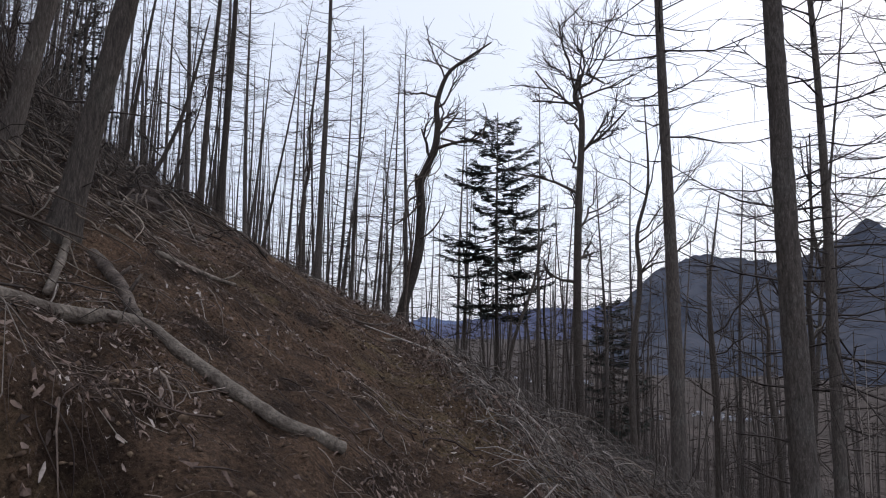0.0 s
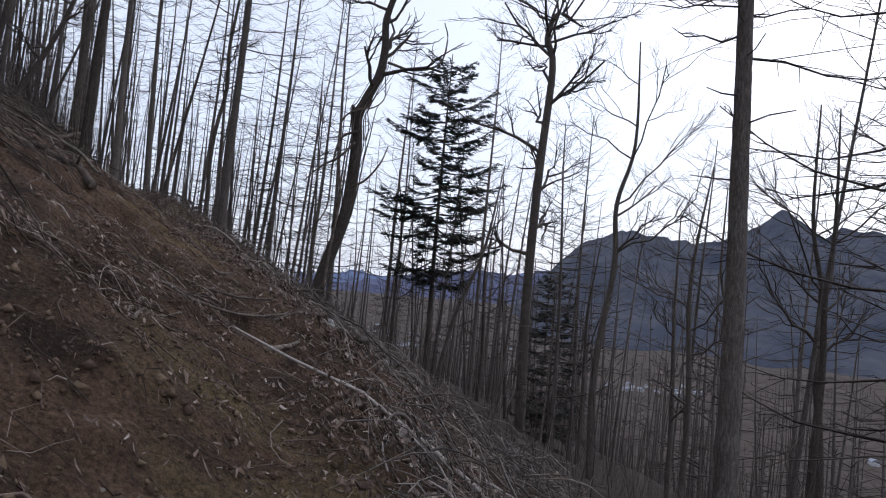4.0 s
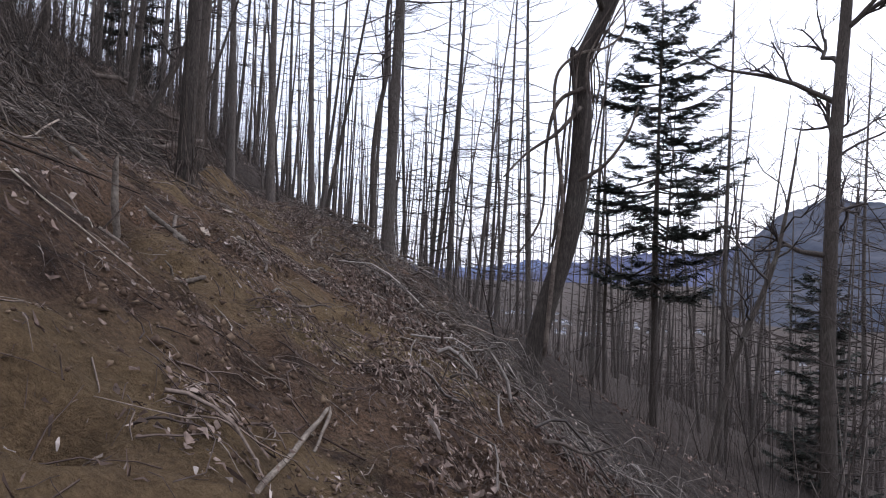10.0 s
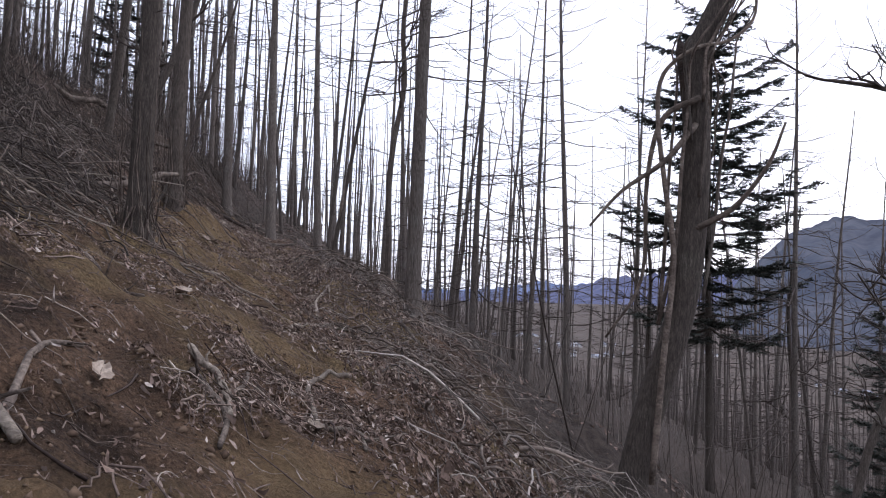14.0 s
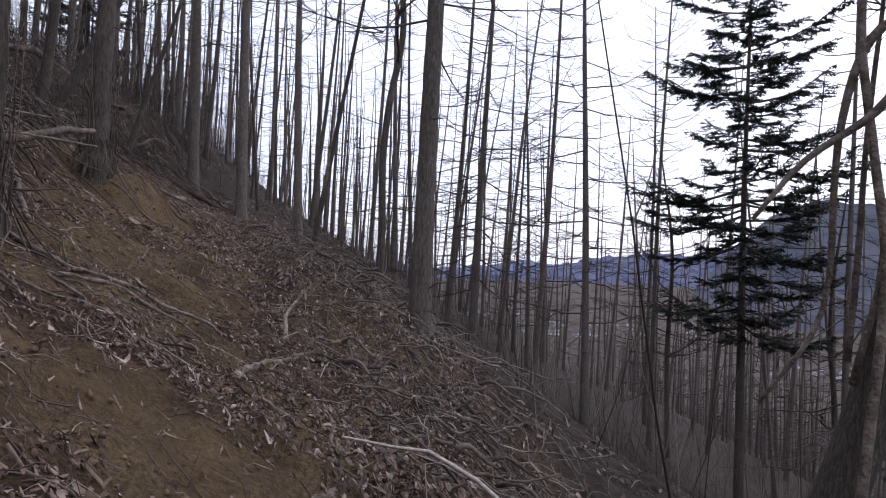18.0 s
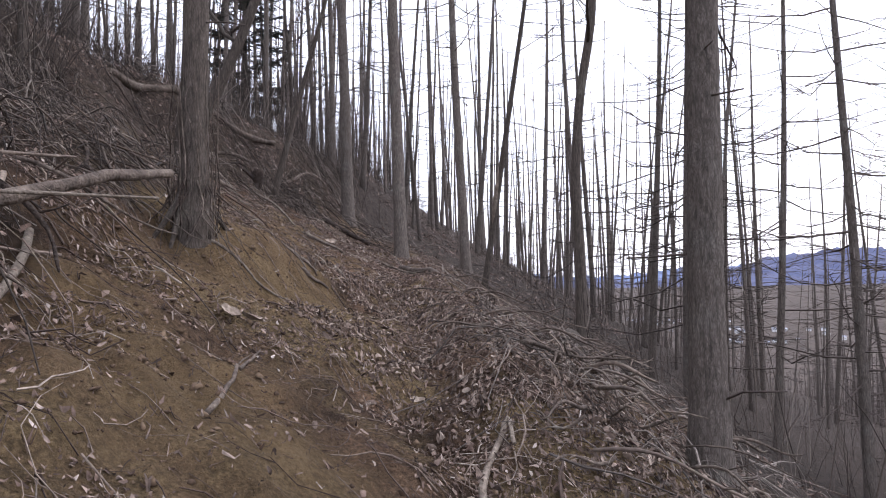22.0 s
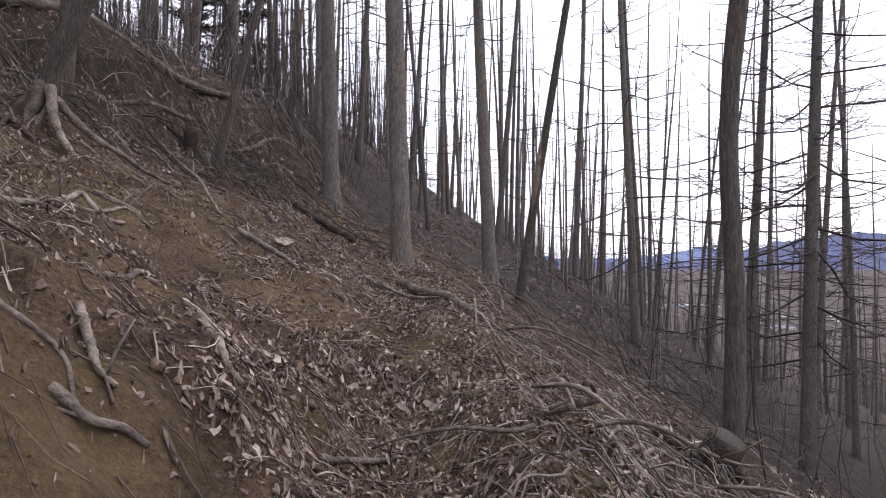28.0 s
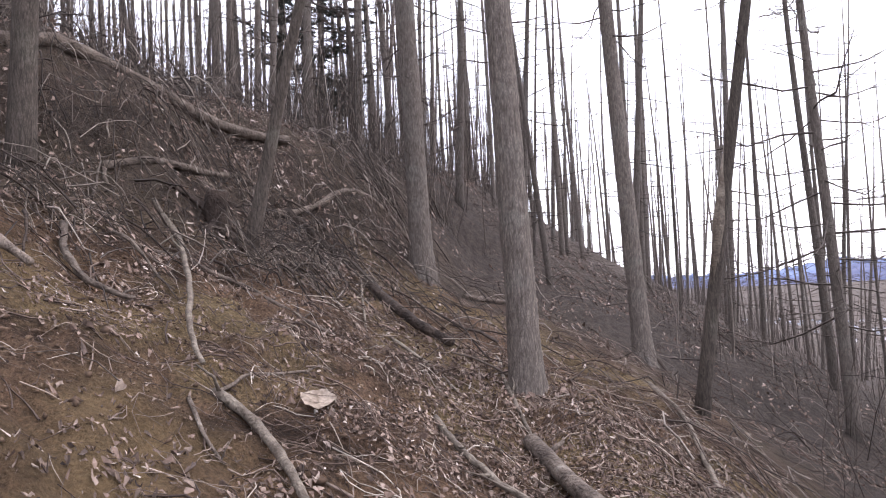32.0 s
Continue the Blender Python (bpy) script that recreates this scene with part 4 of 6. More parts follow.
def fir(seed, h, r, low, reach, tiers, label, full=1.0):
    """A ragged fir: uneven boughs that carry flat side sprays, bare below."""
    rng = np.random.default_rng(seed)
    root = new("fir_tree")
    path, rad = larch_trunk(rng, h, r, (0.0, 0.0), 0.06)
    t = Tubes()
    t.add(path, rad, 10)
    t.mesh("trunk", DARK_BARK, root)
    wood, tris = Tubes(), []
    up = np.array([0, 0, 1.0])

    def on_trunk(z):
        return np.array([np.interp(z, path[:, 2], path[:, 0]), np.interp(z, path[:, 2], path[:, 1]), z])

    def needles(a, b, width):
        """Needles combed to both sides of a twig from a to b."""
        way = b - a
        length = np.linalg.norm(way) + 1e-6
        way = way / length
        k = max(5, int(length / 0.024 * full))
        f = np.repeat(np.linspace(0.05, 1.0, k), 2)
        sign = np.tile([-1.0, 1.0], k)
        across = np.cross(way, up + rng.normal(0, 0.35, 3))
        across /= np.linalg.norm(across) + 1e-6
        m = a + way * (f * length)[:, None]
        wd = width * (1.1 - 0.5 * f) * rng.uniform(0.6, 1.3, 2 * k)
        tip = m + (across * sign[:, None] * 0.85 + way * 0.65) * wd[:, None]
        tip[:, 2] += rng.normal(0.01, 0.022, 2 * k)
        tris.append(np.stack([m - way * 0.02, m + way * 0.02, tip], 1))

    for i in range(tiers):
        turn = rng.uniform(0, 6.28)
        count = rng.integers(4, 7)
        for k in range(count):
            f = low + (0.985 - low) * min(1, max(0, i + rng.uniform(-0.35, 0.35)) / tiers)
            b = turn + 6.28 * k / count + rng.normal(0, 0.35)
            L = reach * (1.02 - f) ** 0.5 * rng.uniform(0.35, 1.15) * (0.75 + 0.25 * min(1, (f - low) * 6)) + 0.15
            out = np.array([math.cos(b), math.sin(b), 0])
            side = np.array([-out[1], out[0], 0])
            g = np.linspace(0, 1, 8)
            sag = rng.normal(-0.05, 0.12) + 0.35 * f ** 3
            limb = on_trunk(f * h - 0.35) + out * (L * g)[:, None] + side * (L * rng.normal(0, 0.12) * g ** 2)[:, None] + up * (L * (sag * g - 0.18 * np.sin(g * 3.1) * (1 - f) + 0.12 * g ** 3))[:, None]
            wood.add(limb, (0.010 + 0.010 * L, 0.004), 4, False)
            twigs = max(5, int(L / 0.06))
            for n in range(twigs):
                q = 0.22 + 0.78 * (n + rng.random()) / twigs
                if rng.random() < 0.15:
                    continue
                j = min(6, int(q * 7))
                a = limb[j] + (limb[j + 1] - limb[j]) * (q * 7 - j)
                w = side * (1 if n % 2 else -1) * rng.uniform(0.5, 1.0) + out * rng.uniform(0.5, 1.0) + up * rng.normal(-0.02, 0.16)
                w /= np.linalg.norm(w)
                SL = (0.14 + 0.26 * L * (1.05 - q)) * rng.uniform(0.5, 1.2)
                e = a + w * SL - up * SL * 0.06
                wood.add([a, e], (0.005, 0.002), 3, False)
                needles(a + (e - a) * 0.1, e, 0.095)
                for s in range(int(SL / 0.11)):
                    c = a + (e - a) * rng.uniform(0.25, 0.95)
                    v = w + np.cross(w, up) * rng.choice((-0.8, 0.8)) + up * rng.normal(0, 0.15)
                    needles(c, c + v / np.linalg.norm(v) * rng.uniform(0.12, 0.26), 0.075)
            needles(limb[5], limb[7], 0.06)
    # dead lower boughs
    for i in range(26):
        b, z = rng.uniform(0, 6.28), rng.uniform(0.12, low + 0.12) * h
        L = rng.uniform(0.3, 1.0) * reach * 0.45
        p = on_trunk(z)
        out = np.array([math.cos(b), math.sin(b), rng.normal(-0.1, 0.2)])
        limb = p + out * (L * np.linspace(0, 1, 5))[:, None] + rng.normal(0, 0.03, (5, 3))
        wood.add(limb, (0.012, 0.004), 4, False)
        twigs_on(wood, rng, limb, 0.010, 5, 0.4)
    wood.mesh("bough_wood", DARK_BARK, root)
    V = np.concatenate(tris).reshape(-1, 3)
    shape("needles", V, np.arange(len(V)).reshape(-1, 3), NEEDLE, root, False)
    return tagged(root, label, "tree", "firs")


stand(fir(81, 16.2, 0.15, 0.34, 4.6, 21, "dark green fir with ragged uneven boughs"), 0.5, 31.5)
stand(fir(82, 9.5, 0.1, 0.10, 2.3, 22, "small dense dark fir down the slope"), 7.0, 35.0)
stand(fir(83, 15.0, 0.15, 0.08, 3.0, 26, "dark fir among the larches above the bank", 0.6), -27.9, 38.8)
stand(fir(84, 13.0, 0.12, 0.15, 2.4, 22, "dark fir among the larches above the bank", 0.5), -17.5, 14.5)


# ---- the plantation: copies of a few larches ----
kinds = [larch(90 + i, (15, 17, 14, 16, 12, 15, 13)[i], (0.10, 0.12, 0.085, 0.105, 0.05, 0.075, 0.045)[i], ((0, 0), (0.02, 0), (0.05, 0.02), (-0.02, 0.01), (0.03, 0), (0.1, 0.02), (-0.03, 0.03))[i],
               (60, 64, 52, 56, 38, 46, 34)[i], 0.12, (1.6, 1.7, 1.5, 1.6, 1.2, 1.4, 1.1)[i], 5, False, None, "tall bare larch among many on the hillside", stubs=8) for i in range(7)]
rng = np.random.default_rng(5)
taken = [(s[0], s[1]) for s in SINGLE] + [(bx, by), (-2.25, 15.45), (4.4, 15.7), (3.75, 22.5), (-14.3, 22.35), (-15.15, 25.45), (0.5, 31.5), (-11.7, 29.2), (7.0, 35.0), (-15.9, 23.6)]
used = {slim_tree.name, thin_tree.name}
far_places = []
put = 0
for _ in range(14000):
    x, y = rng.uniform(-52, 42), rng.uniform(-9, 90)
    q = (float(lane(y)) - x) * (0.87 if y < 21 else 0.8)
    if y < (31 if q > -3 else 30) and -9.5 < q < (6.3 if y < 20 else 5.6):
        continue
    if y >= 31 and -6 < q < -1 and y < 35:
        continue
    dist = math.hypot(x + 5, y - 12)
    gap = 1.08 if (q > 0 and dist < 30) else 1.2 if q > -9 and y > 27 else 1.45 if q > 0 else 2.1 if y > 32 else 3.6
    if dist > 45:
        gap *= 1.3
    if q < -26 and dist < 60:
        gap *= 1.3
    if q > 3 and y > 26:
        gap *= 0.85
    if any((x - a) ** 2 + (y - b) ** 2 < gap * gap for a, b in taken):
        continue
    if q < 3 and rng.random() < (0.3 if y < 26 or q < -12 else 0.12):
        continue
    taken.append((x, y))
    m = pose(x, y, float(hill(x, y)) - 0.1, rng.normal(0, 1.6), rng.normal(5.5 if q > 4 and y < 11 else 2.8 if q > 4 and y < 20 else 1.4, 2.4), 0) @ pose(0, 0, 0, 0, 0, rng.uniform(0, 360)) @ Matrix.Scale(rng.uniform(0.85, 1.12), 4)
    if dist > 27 or put >= 235:
        far_places.append(m)
        if len(far_places) > 600:
            break
        continue
    pick = kinds[rng.integers(len(kinds))] if rng.random() > 0.14 else (slim_tree, thin_tree)[put % 2]
    if pick.name in used:
        copy_thing(pick, m)
    else:
        used.add(pick.name)
        pick.matrix_basis = m
    put += 1


def far_larch(seed, h, r):
    g = np.random.default_rng(seed)
    path, rad = larch_trunk(g, h, r, (g.normal(0, 0.02), 0))
    t, c = Tubes(), larch_crown(g, path, h, r, 28, 0.10, 1.6, 2.0, 3, 0, 3)
    t.add(path[::2], rad[::2], 6, False)
    return t, c


def joined(name, source, places, material, label):
    """Many far trees as one mesh."""
    V, F, o = [], [], 0
    for i, m in enumerate(places):
        v, f = source[i % len(source)]
        a = np.array(m)
        V.append(v @ a[:3, :3].T + a[:3, 3])
        F.append(f + o)
        o += len(v)
    return tagged(shape(name, np.concatenate(V), np.concatenate(F), material), label, "woods", kind="stuff")


far_trees = [far_larch(200 + i, 14 + 0.8 * i, 0.075 + 0.012 * i) for i in range(5)]
far_things = []
for t, c in far_trees:
    root = new("larch_tree")
    t.mesh("trunk", BARK, root)
    c.mesh("crown", TWIG, root)
    far_things.append(tagged(root, "slender bare larch far back in the wood", "tree", "larches of the plantation"))
far_places.sort(key=lambda m: (m[0][3] + 5) ** 2 + (m[1][3] - 12) ** 2)
for i, m in enumerate(far_places[:150]):
    if i < 5:
        far_things[i].matrix_basis = m
    else:
        copy_thing(far_things[i % 5], m)
rest = far_places[150:]
joined("far_larch_trunks", [(np.concatenate(t.V), np.array(t.F)) for t, c in far_trees], rest, BARK, "trunks of the larch wood beyond the slope")
joined("far_larch_crowns", [(np.concatenate(c.V), np.array(c.F)) for t, c in far_trees], rest, TWIG, "bare crowns of the larch wood beyond the slope")


# ---- fallen wood ----
wood_rng = np.random.default_rng(31)


def lying(points, r, lift=0.6, bend=0.5):
    """A line that lies on the ground through the given places, crooked as a branch is."""
    flat = smooth_path([(p[0], p[1], 0) for p in points], 6)
    k = len(flat)
    wob = wood_rng.normal(0, 1, (k, 2))
    wob = np.stack([np.convolve(wob[:, i], np.ones(4) / 4, "same") for i in (0, 1)], 1)
    length = np.linalg.norm(np.diff(flat[:, :2], axis=0), axis=1).sum()
    flat[:, :2] += wob * bend * 0.02 * min(1.5, length)
    z = land(flat[:, 0], flat[:, 1])
    # stiff wood bridges the hollows
    ends = np.linspace(z[0], z[-1], k)
    z = np.maximum(z, 0.5 * z + 0.5 * np.maximum(z, ends * 0.9 + z * 0.1) - 0.0)
    z = np.convolve(np.pad(z, 2, "edge"), np.ones(5) / 5, "valid")
    z = np.maximum(z, land(flat[:, 0], flat[:, 1]) - r * 0.35)
    return np.stack([flat[:, 0], flat[:, 1], z + r * lift], 1)


def knobbly(k, r, taper):
    return r * np.linspace(1.05, taper, k) * (1 + 0.06 * wood_rng.normal(0, 1, k))


def branch(points, r, label=""):
    """A fallen branch with a few broken side twigs."""
    r = r * (1.0 if points[0][1] < 20 else 1.1)
    line = lying(points, r)
    t = Tubes()
    t.add(line, knobbly(len(line), r, 0.55), 7)
    for i in range(wood_rng.integers(1, 4)):
        j = wood_rng.integers(1, max(2, len(line) - 1))
        way = wood_rng.normal(0, 1, 3) + np.array([0, 0, 0.5])
        way /= np.linalg.norm(way)
        L = wood_rng.uniform(0.06, 0.3)
        t.add([line[j], line[j] + way * L * 0.5, line[j] + way * L + wood_rng.normal(0, 0.03, 3)], (r * 0.45, r * 0.15), 5)
    pale = "pale" in label or wood_rng.random() < 0.3
    ob = t.mesh("fallen_branch", BARE_WOOD if pale else LOG_BARK)
    if label and label.split()[0] in ("exposed",):
        ob.name = "exposed_root"
    text = (label + " lying on the earth slope") if label else ("weathered pale branch lying on the earth slope" if pale else "grey-brown branch with bark lying on the slope")
    return tagged(ob, text, "branch", "fallen branches")


def log(points, r, label="", z_up=None):
    """A fallen stem with bark, sawn or broken ends and stubs of limbs."""
    r = r * 0.8
    line = lying(points, r, 0.55, 0.35)
    if z_up is not None:
        line[:, 2] = np.interp(np.linspace(0, 1, len(line)), np.linspace(0, 1, len(z_up)), z_up)
    t = Tubes()
    sides = 12
    rad = knobbly(len(line), r, 0.72)
    t.add(line, rad, sides, False)
    dark = "dark" in label or "rotten" in label
    ob = t.mesh("fallen_log", ROTTEN if dark else BARE_WOOD if ("pale" in label or "barkless" in label) else LOG_BARK)
    for end, nxt, rr in ((0, 1, rad[0]), (-1, -2, rad[-1])):
        way = line[end] - line[nxt]
        way /= np.linalg.norm(way)
        t = Tubes()
        t.add([line[end] - way * 0.01, line[end] + way * 0.006], (rr * 0.93, rr * 0.86), sides)
        t.mesh("sawn_end", BARE_WOOD if not dark else ROTTEN, ob)
    for i in range(wood_rng.integers(1, 4)):
        j = wood_rng.integers(1, len(line) - 1)
        way = wood_rng.normal(0, 1, 3) + np.array([0, 0, 0.6])
        way /= np.linalg.norm(way)
        t = Tubes()
        t.add([line[j], line[j] + way * (r + wood_rng.uniform(0.03, 0.14))], (r * 0.35, r * 0.22), 6)
        t.mesh("limb_stub", ROTTEN if dark else LOG_BARK, ob)
    return tagged(ob, (label or "grey fallen stem with bark") + " on the slope", "log", "fallen logs")


log([(-2.22, -0.98), (-1.97, -0.64), (-1.67, -0.14), (-1.27, -0.22), (-0.85, -0.37), (-0.55, -0.41), (-0.33, -0.27)], 0.062, "grey bark fallen trunk with a pale scar")
log([(-2.48, 0.67), (-2.03, 0.29), (-1.67, -0.1)], 0.06, "short forked limb")
log([(-3.18, 1.53), (-2.54, 0.46), (-2.07, -0.38)], 0.045, "cut pale pole")
branch([(-3.22, 2.85), (-3.43, 4.73)], 0.02)
branch([(-2.29, 1.25), (-2.06, 1.46), (-1.84, 1.85)], 0.03)
branch([(-2.7, 3.12), (-3.03, 3.06), (-3.55, 3.15)], 0.03)
branch([(-0.52, 0.9), (-0.35, 0.67), (-0.15, 0.39)], 0.012)
log([(-4.33, 7.1), (-3.55, 6.69), (-3.19, 6.43)], 0.06, "thick dark limb")
branch([(-1.79, 4.65), (-1.67, 4.87), (-1.46, 5.3), (-1.2, 6.05), (-1.05, 7.19)], 0.016)
branch([(-1.41, 3.5), (-1.5, 3.79), (-1.5, 4.09), (-1.44, 4.32)], 0.014)
log([(-1.03, 5.02), (-0.98, 5.39), (-0.92, 5.85)], 0.035, "short pale piece")
log([(-3.85, 6.94), (-3.55, 6.73), (-3.16, 6.39)], 0.075, "sawn grey log")
branch([(-1.9, 5.6), (-1.72, 5.72), (-1.54, 5.99), (-1.34, 6.65)], 0.014)
branch([(-1.96, 4.95), (-1.83, 4.99), (-1.69, 5.17), (-1.51, 5.44), (-1.29, 5.91)], 0.016)
branch([(-1.21, 6.07), (-1.08, 6.63), (-1.05, 7.49), (-0.97, 8.37)], 0.016)
branch([(-2.14, 7.02), (-2.03, 7.36), (-1.67, 7.87)], 0.018)
log([(-5.85, 9.27), (-4.39, 8.26), (-3.68, 7.64)], 0.03, "bare pale root")
branch([(-2.23, 6.84), (-2.74, 8.85), (-2.52, 8.25)], 0.014)
log([(-6.73, 11.03), (-5.6, 10.53), (-4.39, 10.03)], 0.036, "long barkless grey pole", [float(land(-6.73, 11.03)) + 0.14, float(land(-4.39, 10.03)) + 0.02])
branch([(-4.8, 13.92), (-4.75, 13.03), (-4.42, 12.36), (-4.15, 12.02), (-4.05, 12.22), (-3.93, 12.06)], 0.022, "pale curved stick")
branch([(-4.91, 11.75), (-4.55, 11.39), (-4.39, 11.26), (-4.22, 10.96)], 0.024)
branch([(-3.78, 8.99), (-3.82, 9.11), (-3.77, 9.15), (-3.74, 9.29)], 0.024, "pale forked stick")
branch([(-3.78, 10.59), (-3.74, 10.87), (-3.68, 11.14)], 0.012)
branch([(-3.94, 10.54), (-3.94, 10.76), (-3.87, 10.91)], 0.012)
log([(-3.35, 14.91), (-2.92, 14.64), (-2.45, 14.28), (-2.17, 13.82)], 0.035, "dark limb")
branch([(-3.1, 14.73), (-2.76, 14.89), (-2.46, 14.49), (-2.28, 14.11)], 0.02)
branch([(-4.02, 8.7), (-3.91, 8.7), (-3.84, 8.71)], 0.018)
branch([(-4.44, 9.98), (-4.67, 10.29), (-4.9, 10.68), (-4.93, 10.89)], 0.02)
branch([(-5.11, 12.0), (-4.85, 11.82), (-4.6, 11.58), (-4.36, 11.25)], 0.026, "pale forked stick")
branch([(-4.59, 11.58), (-4.61, 11.77), (-4.69, 11.97), (-4.8, 12.18)], 0.018)
branch([(-6.55, 12.24), (-6.29, 12.37), (-5.96, 12.23), (-5.67, 12.28)], 0.02)
branch([(-6.83, 14.3), (-6.85, 14.93), (-6.6, 15.23), (-6.41, 15.34)], 0.018)
branch([(-6.03, 16.19), (-5.99, 16.69), (-6.07, 15.49)], 0.014)
branch([(-5.88, 14.85), (-5.98, 15.44), (-6.03, 16.22), (-5.78, 16.75)], 0.03, "bark-covered curved limb")
branch([(-4.7, 14.51), (-4.82, 15.1), (-4.8, 15.59), (-4.63, 15.93)], 0.025)
log([(-5.44, 15.3), (-4.97, 14.89), (-4.66, 14.77), (-4.45, 14.89)], 0.035, "long grey limb")
log([(-4.86, 17.0), (-4.42, 16.5), (-4.09, 16.07)], 0.035, "long grey limb")
branch([(-5.63, 14.67), (-5.4, 14.52), (-5.19, 14.37)], 0.02)
branch([(-5.05, 15.1), (-4.98, 15.62), (-4.81, 15.94)], 0.022)
branch([(-5.4, 15.16), (-5.18, 14.86), (-5.04, 14.46), (-4.89, 14.19)], 0.02)
branch([(-4.83, 16.61), (-4.56, 16.73), (-4.15, 17.47), (-3.88, 17.61)], 0.02)
branch([(-4.78, 17.97), (-4.43, 17.57), (-4.24, 17.36), (-3.93, 17.43), (-3.63, 16.84)], 0.016)
log([(-5.44, 17.38), (-5.13, 17.22), (-4.71, 16.98), (-4.33, 16.86)], 0.03, "grey limb lying downhill")
branch([(-7.56, 14.59), (-7.15, 14.53), (-7.05, 14.69), (-6.98, 14.86), (-6.86, 15.16), (-6.7, 15.38), (-6.56, 15.6), (-6.44, 15.7)], 0.02, "long pale curved branch")
branch([(-6.71, 13.86), (-6.66, 14.09), (-6.56, 14.24), (-6.41, 14.41), (-6.33, 14.5)], 0.01)
branch([(-6.81, 14.29), (-6.56, 14.31), (-6.43, 14.11)], 0.012)
branch([(-7.23, 15.02), (-7.07, 14.95), (-6.99, 14.91)], 0.012)
branch([(-6.24, 16.39), (-6.55, 17.01), (-6.65, 17.61), (-6.54, 17.47)], 0.024)
log([(-5.86, 16.12), (-5.75, 16.43), (-5.59, 16.65), (-5.23, 17.05)], 0.03, "grey limb")
branch([(-5.75, 16.99), (-5.61, 16.67), (-5.53, 16.54)], 0.02)
branch([(-7.47, 16.04), (-7.9, 16.71), (-8.12, 17.11)], 0.015)
log([(-9.17, 16.29), (-8.64, 15.88), (-8.18, 15.47), (-7.67, 15.03)], 0.03, "bare upright pale branch")
branch([(-7.49, 19.23), (-7.91, 20.28), (-8.22, 21.6), (-8.27, 22.79), (-8.41, 24.67)], 0.024, "arched grey branch")
log([(-7.77, 21.23), (-7.68, 22.24), (-7.42, 22.48)], 0.035, "cut log end")
branch([(-9.66, 19.2), (-9.54, 19.34), (-9.37, 19.28)], 0.012)
branch([(-7.71, 18.86), (-7.31, 18.55), (-7.09, 18.44)], 0.01)
branch([(-9.92, 19.68), (-9.62, 19.51), (-9.49, 19.43), (-9.41, 19.45)], 0.02, "pale broken root")
branch([(-9.53, 18.06), (-9.39, 18.14), (-9.29, 18.24), (-9.17, 18.35), (-9.06, 18.54)], 0.014)
branch([(-9.03, 18.5), (-9.01, 18.73), (-9.02, 19.03)], 0.012)
branch([(-7.78, 19.99), (-7.95, 20.47), (-8.13, 21.74), (-8.17, 22.5)], 0.025, "pale bent branch")
branch([(-8.28, 20.64), (-8.2, 21.07), (-8.2, 22.68), (-8.06, 22.92)], 0.02)
branch([(-10.51, 20.74), (-9.94, 20.38), (-9.59, 20.11), (-9.47, 20.1)], 0.022, "broken pale stick with peeled bark")
branch([(-11.2, 20.04), (-11.89, 20.91), (-12.12, 21.49), (-12.09, 21.84)], 0.02)
branch([(-9.44, 19.24), (-9.36, 19.31), (-9.33, 19.41), (-9.27, 19.46)], 0.02)
branch([(-9.27, 20.34), (-9.23, 20.48), (-9.15, 20.86)], 0.02)
log([(-16.05, 26.8), (-15.78, 27.03), (-15.39, 27.25), (-14.5, 26.75), (-13.64, 26.34), (-13.16, 26.36)], 0.085, "dark rotten log")
log([(-11.65, 25.15), (-11.01, 24.51), (-10.48, 23.97), (-10.11, 23.67), (-9.79, 23.59)], 0.075, "grey sawn log with flaking bark")
branch([(-14.88, 24.05), (-14.6, 24.31), (-14.18, 24.58), (-13.65, 24.65), (-13.25, 24.82)], 0.02, "thin dark branch")
branch([(-15.43, 24.63), (-14.84, 24.48), (-13.65, 23.82), (-13.0, 23.36), (-12.67, 23.23)], 0.025, "pale crooked branch")
branch([(-12.46, 23.14), (-12.18, 23.16), (-11.82, 23.03), (-11.5, 22.89), (-11.43, 22.89)], 0.028, "pale crooked branch")
branch([(-14.66, 23.4), (-14.09, 23.16), (-13.69, 23.15), (-13.57, 23.35)], 0.028, "exposed root")
log([(-15.82, 24.34), (-15.71, 24.81), (-15.78, 25.35), (-16.35, 26.31)], 0.06, "log lying under the bank")
branch([(-15.83, 24.35), (-15.67, 24.27), (-15.58, 24.26)], 0.025)
log([(-12.14, 28.94), (-11.43, 27.85), (-10.56, 25.72)], 0.035, "pale thin pole")
log([(-10.66, 26.05), (-10.21, 26.52), (-9.7, 26.83), (-7.56, 27.85)], 0.035, "long grey pole")
branch([(-12.36, 21.51), (-12.28, 21.64), (-12.17, 21.74), (-12.09, 21.84)], 0.03)
branch([(-12.0, 21.0), (-12.26, 21.31), (-12.09, 21.37), (-11.99, 21.51)], 0.024)
branch([(-12.2, 24.76), (-11.77, 24.4), (-11.44, 24.23), (-11.23, 24.14), (-10.91, 24.13), (-10.37, 23.86)], 0.022)
branch([(-13.21, 27.22), (-12.3, 25.92), (-11.87, 25.39), (-11.64, 25.16)], 0.02)
branch([(-12.46, 23.14), (-12.64, 23.6), (-12.72, 24.27)], 0.012)
branch([(-11.15, 21.38), (-11.21, 21.56), (-11.25, 21.74), (-11.38, 21.89)], 0.012)
branch([(-10.91, 21.25), (-11.07, 21.37), (-11.19, 21.51)], 0.012)
branch([(-10.23, 20.0), (-10.79, 20.69), (-10.86, 20.87)], 0.02)
branch([(-15.84, 27.77), (-15.35, 27.42), (-13.57, 25.58)], 0.018)
branch([(-13.5, 25.79), (-12.93, 25.64), (-12.46, 25.39)], 0.016)
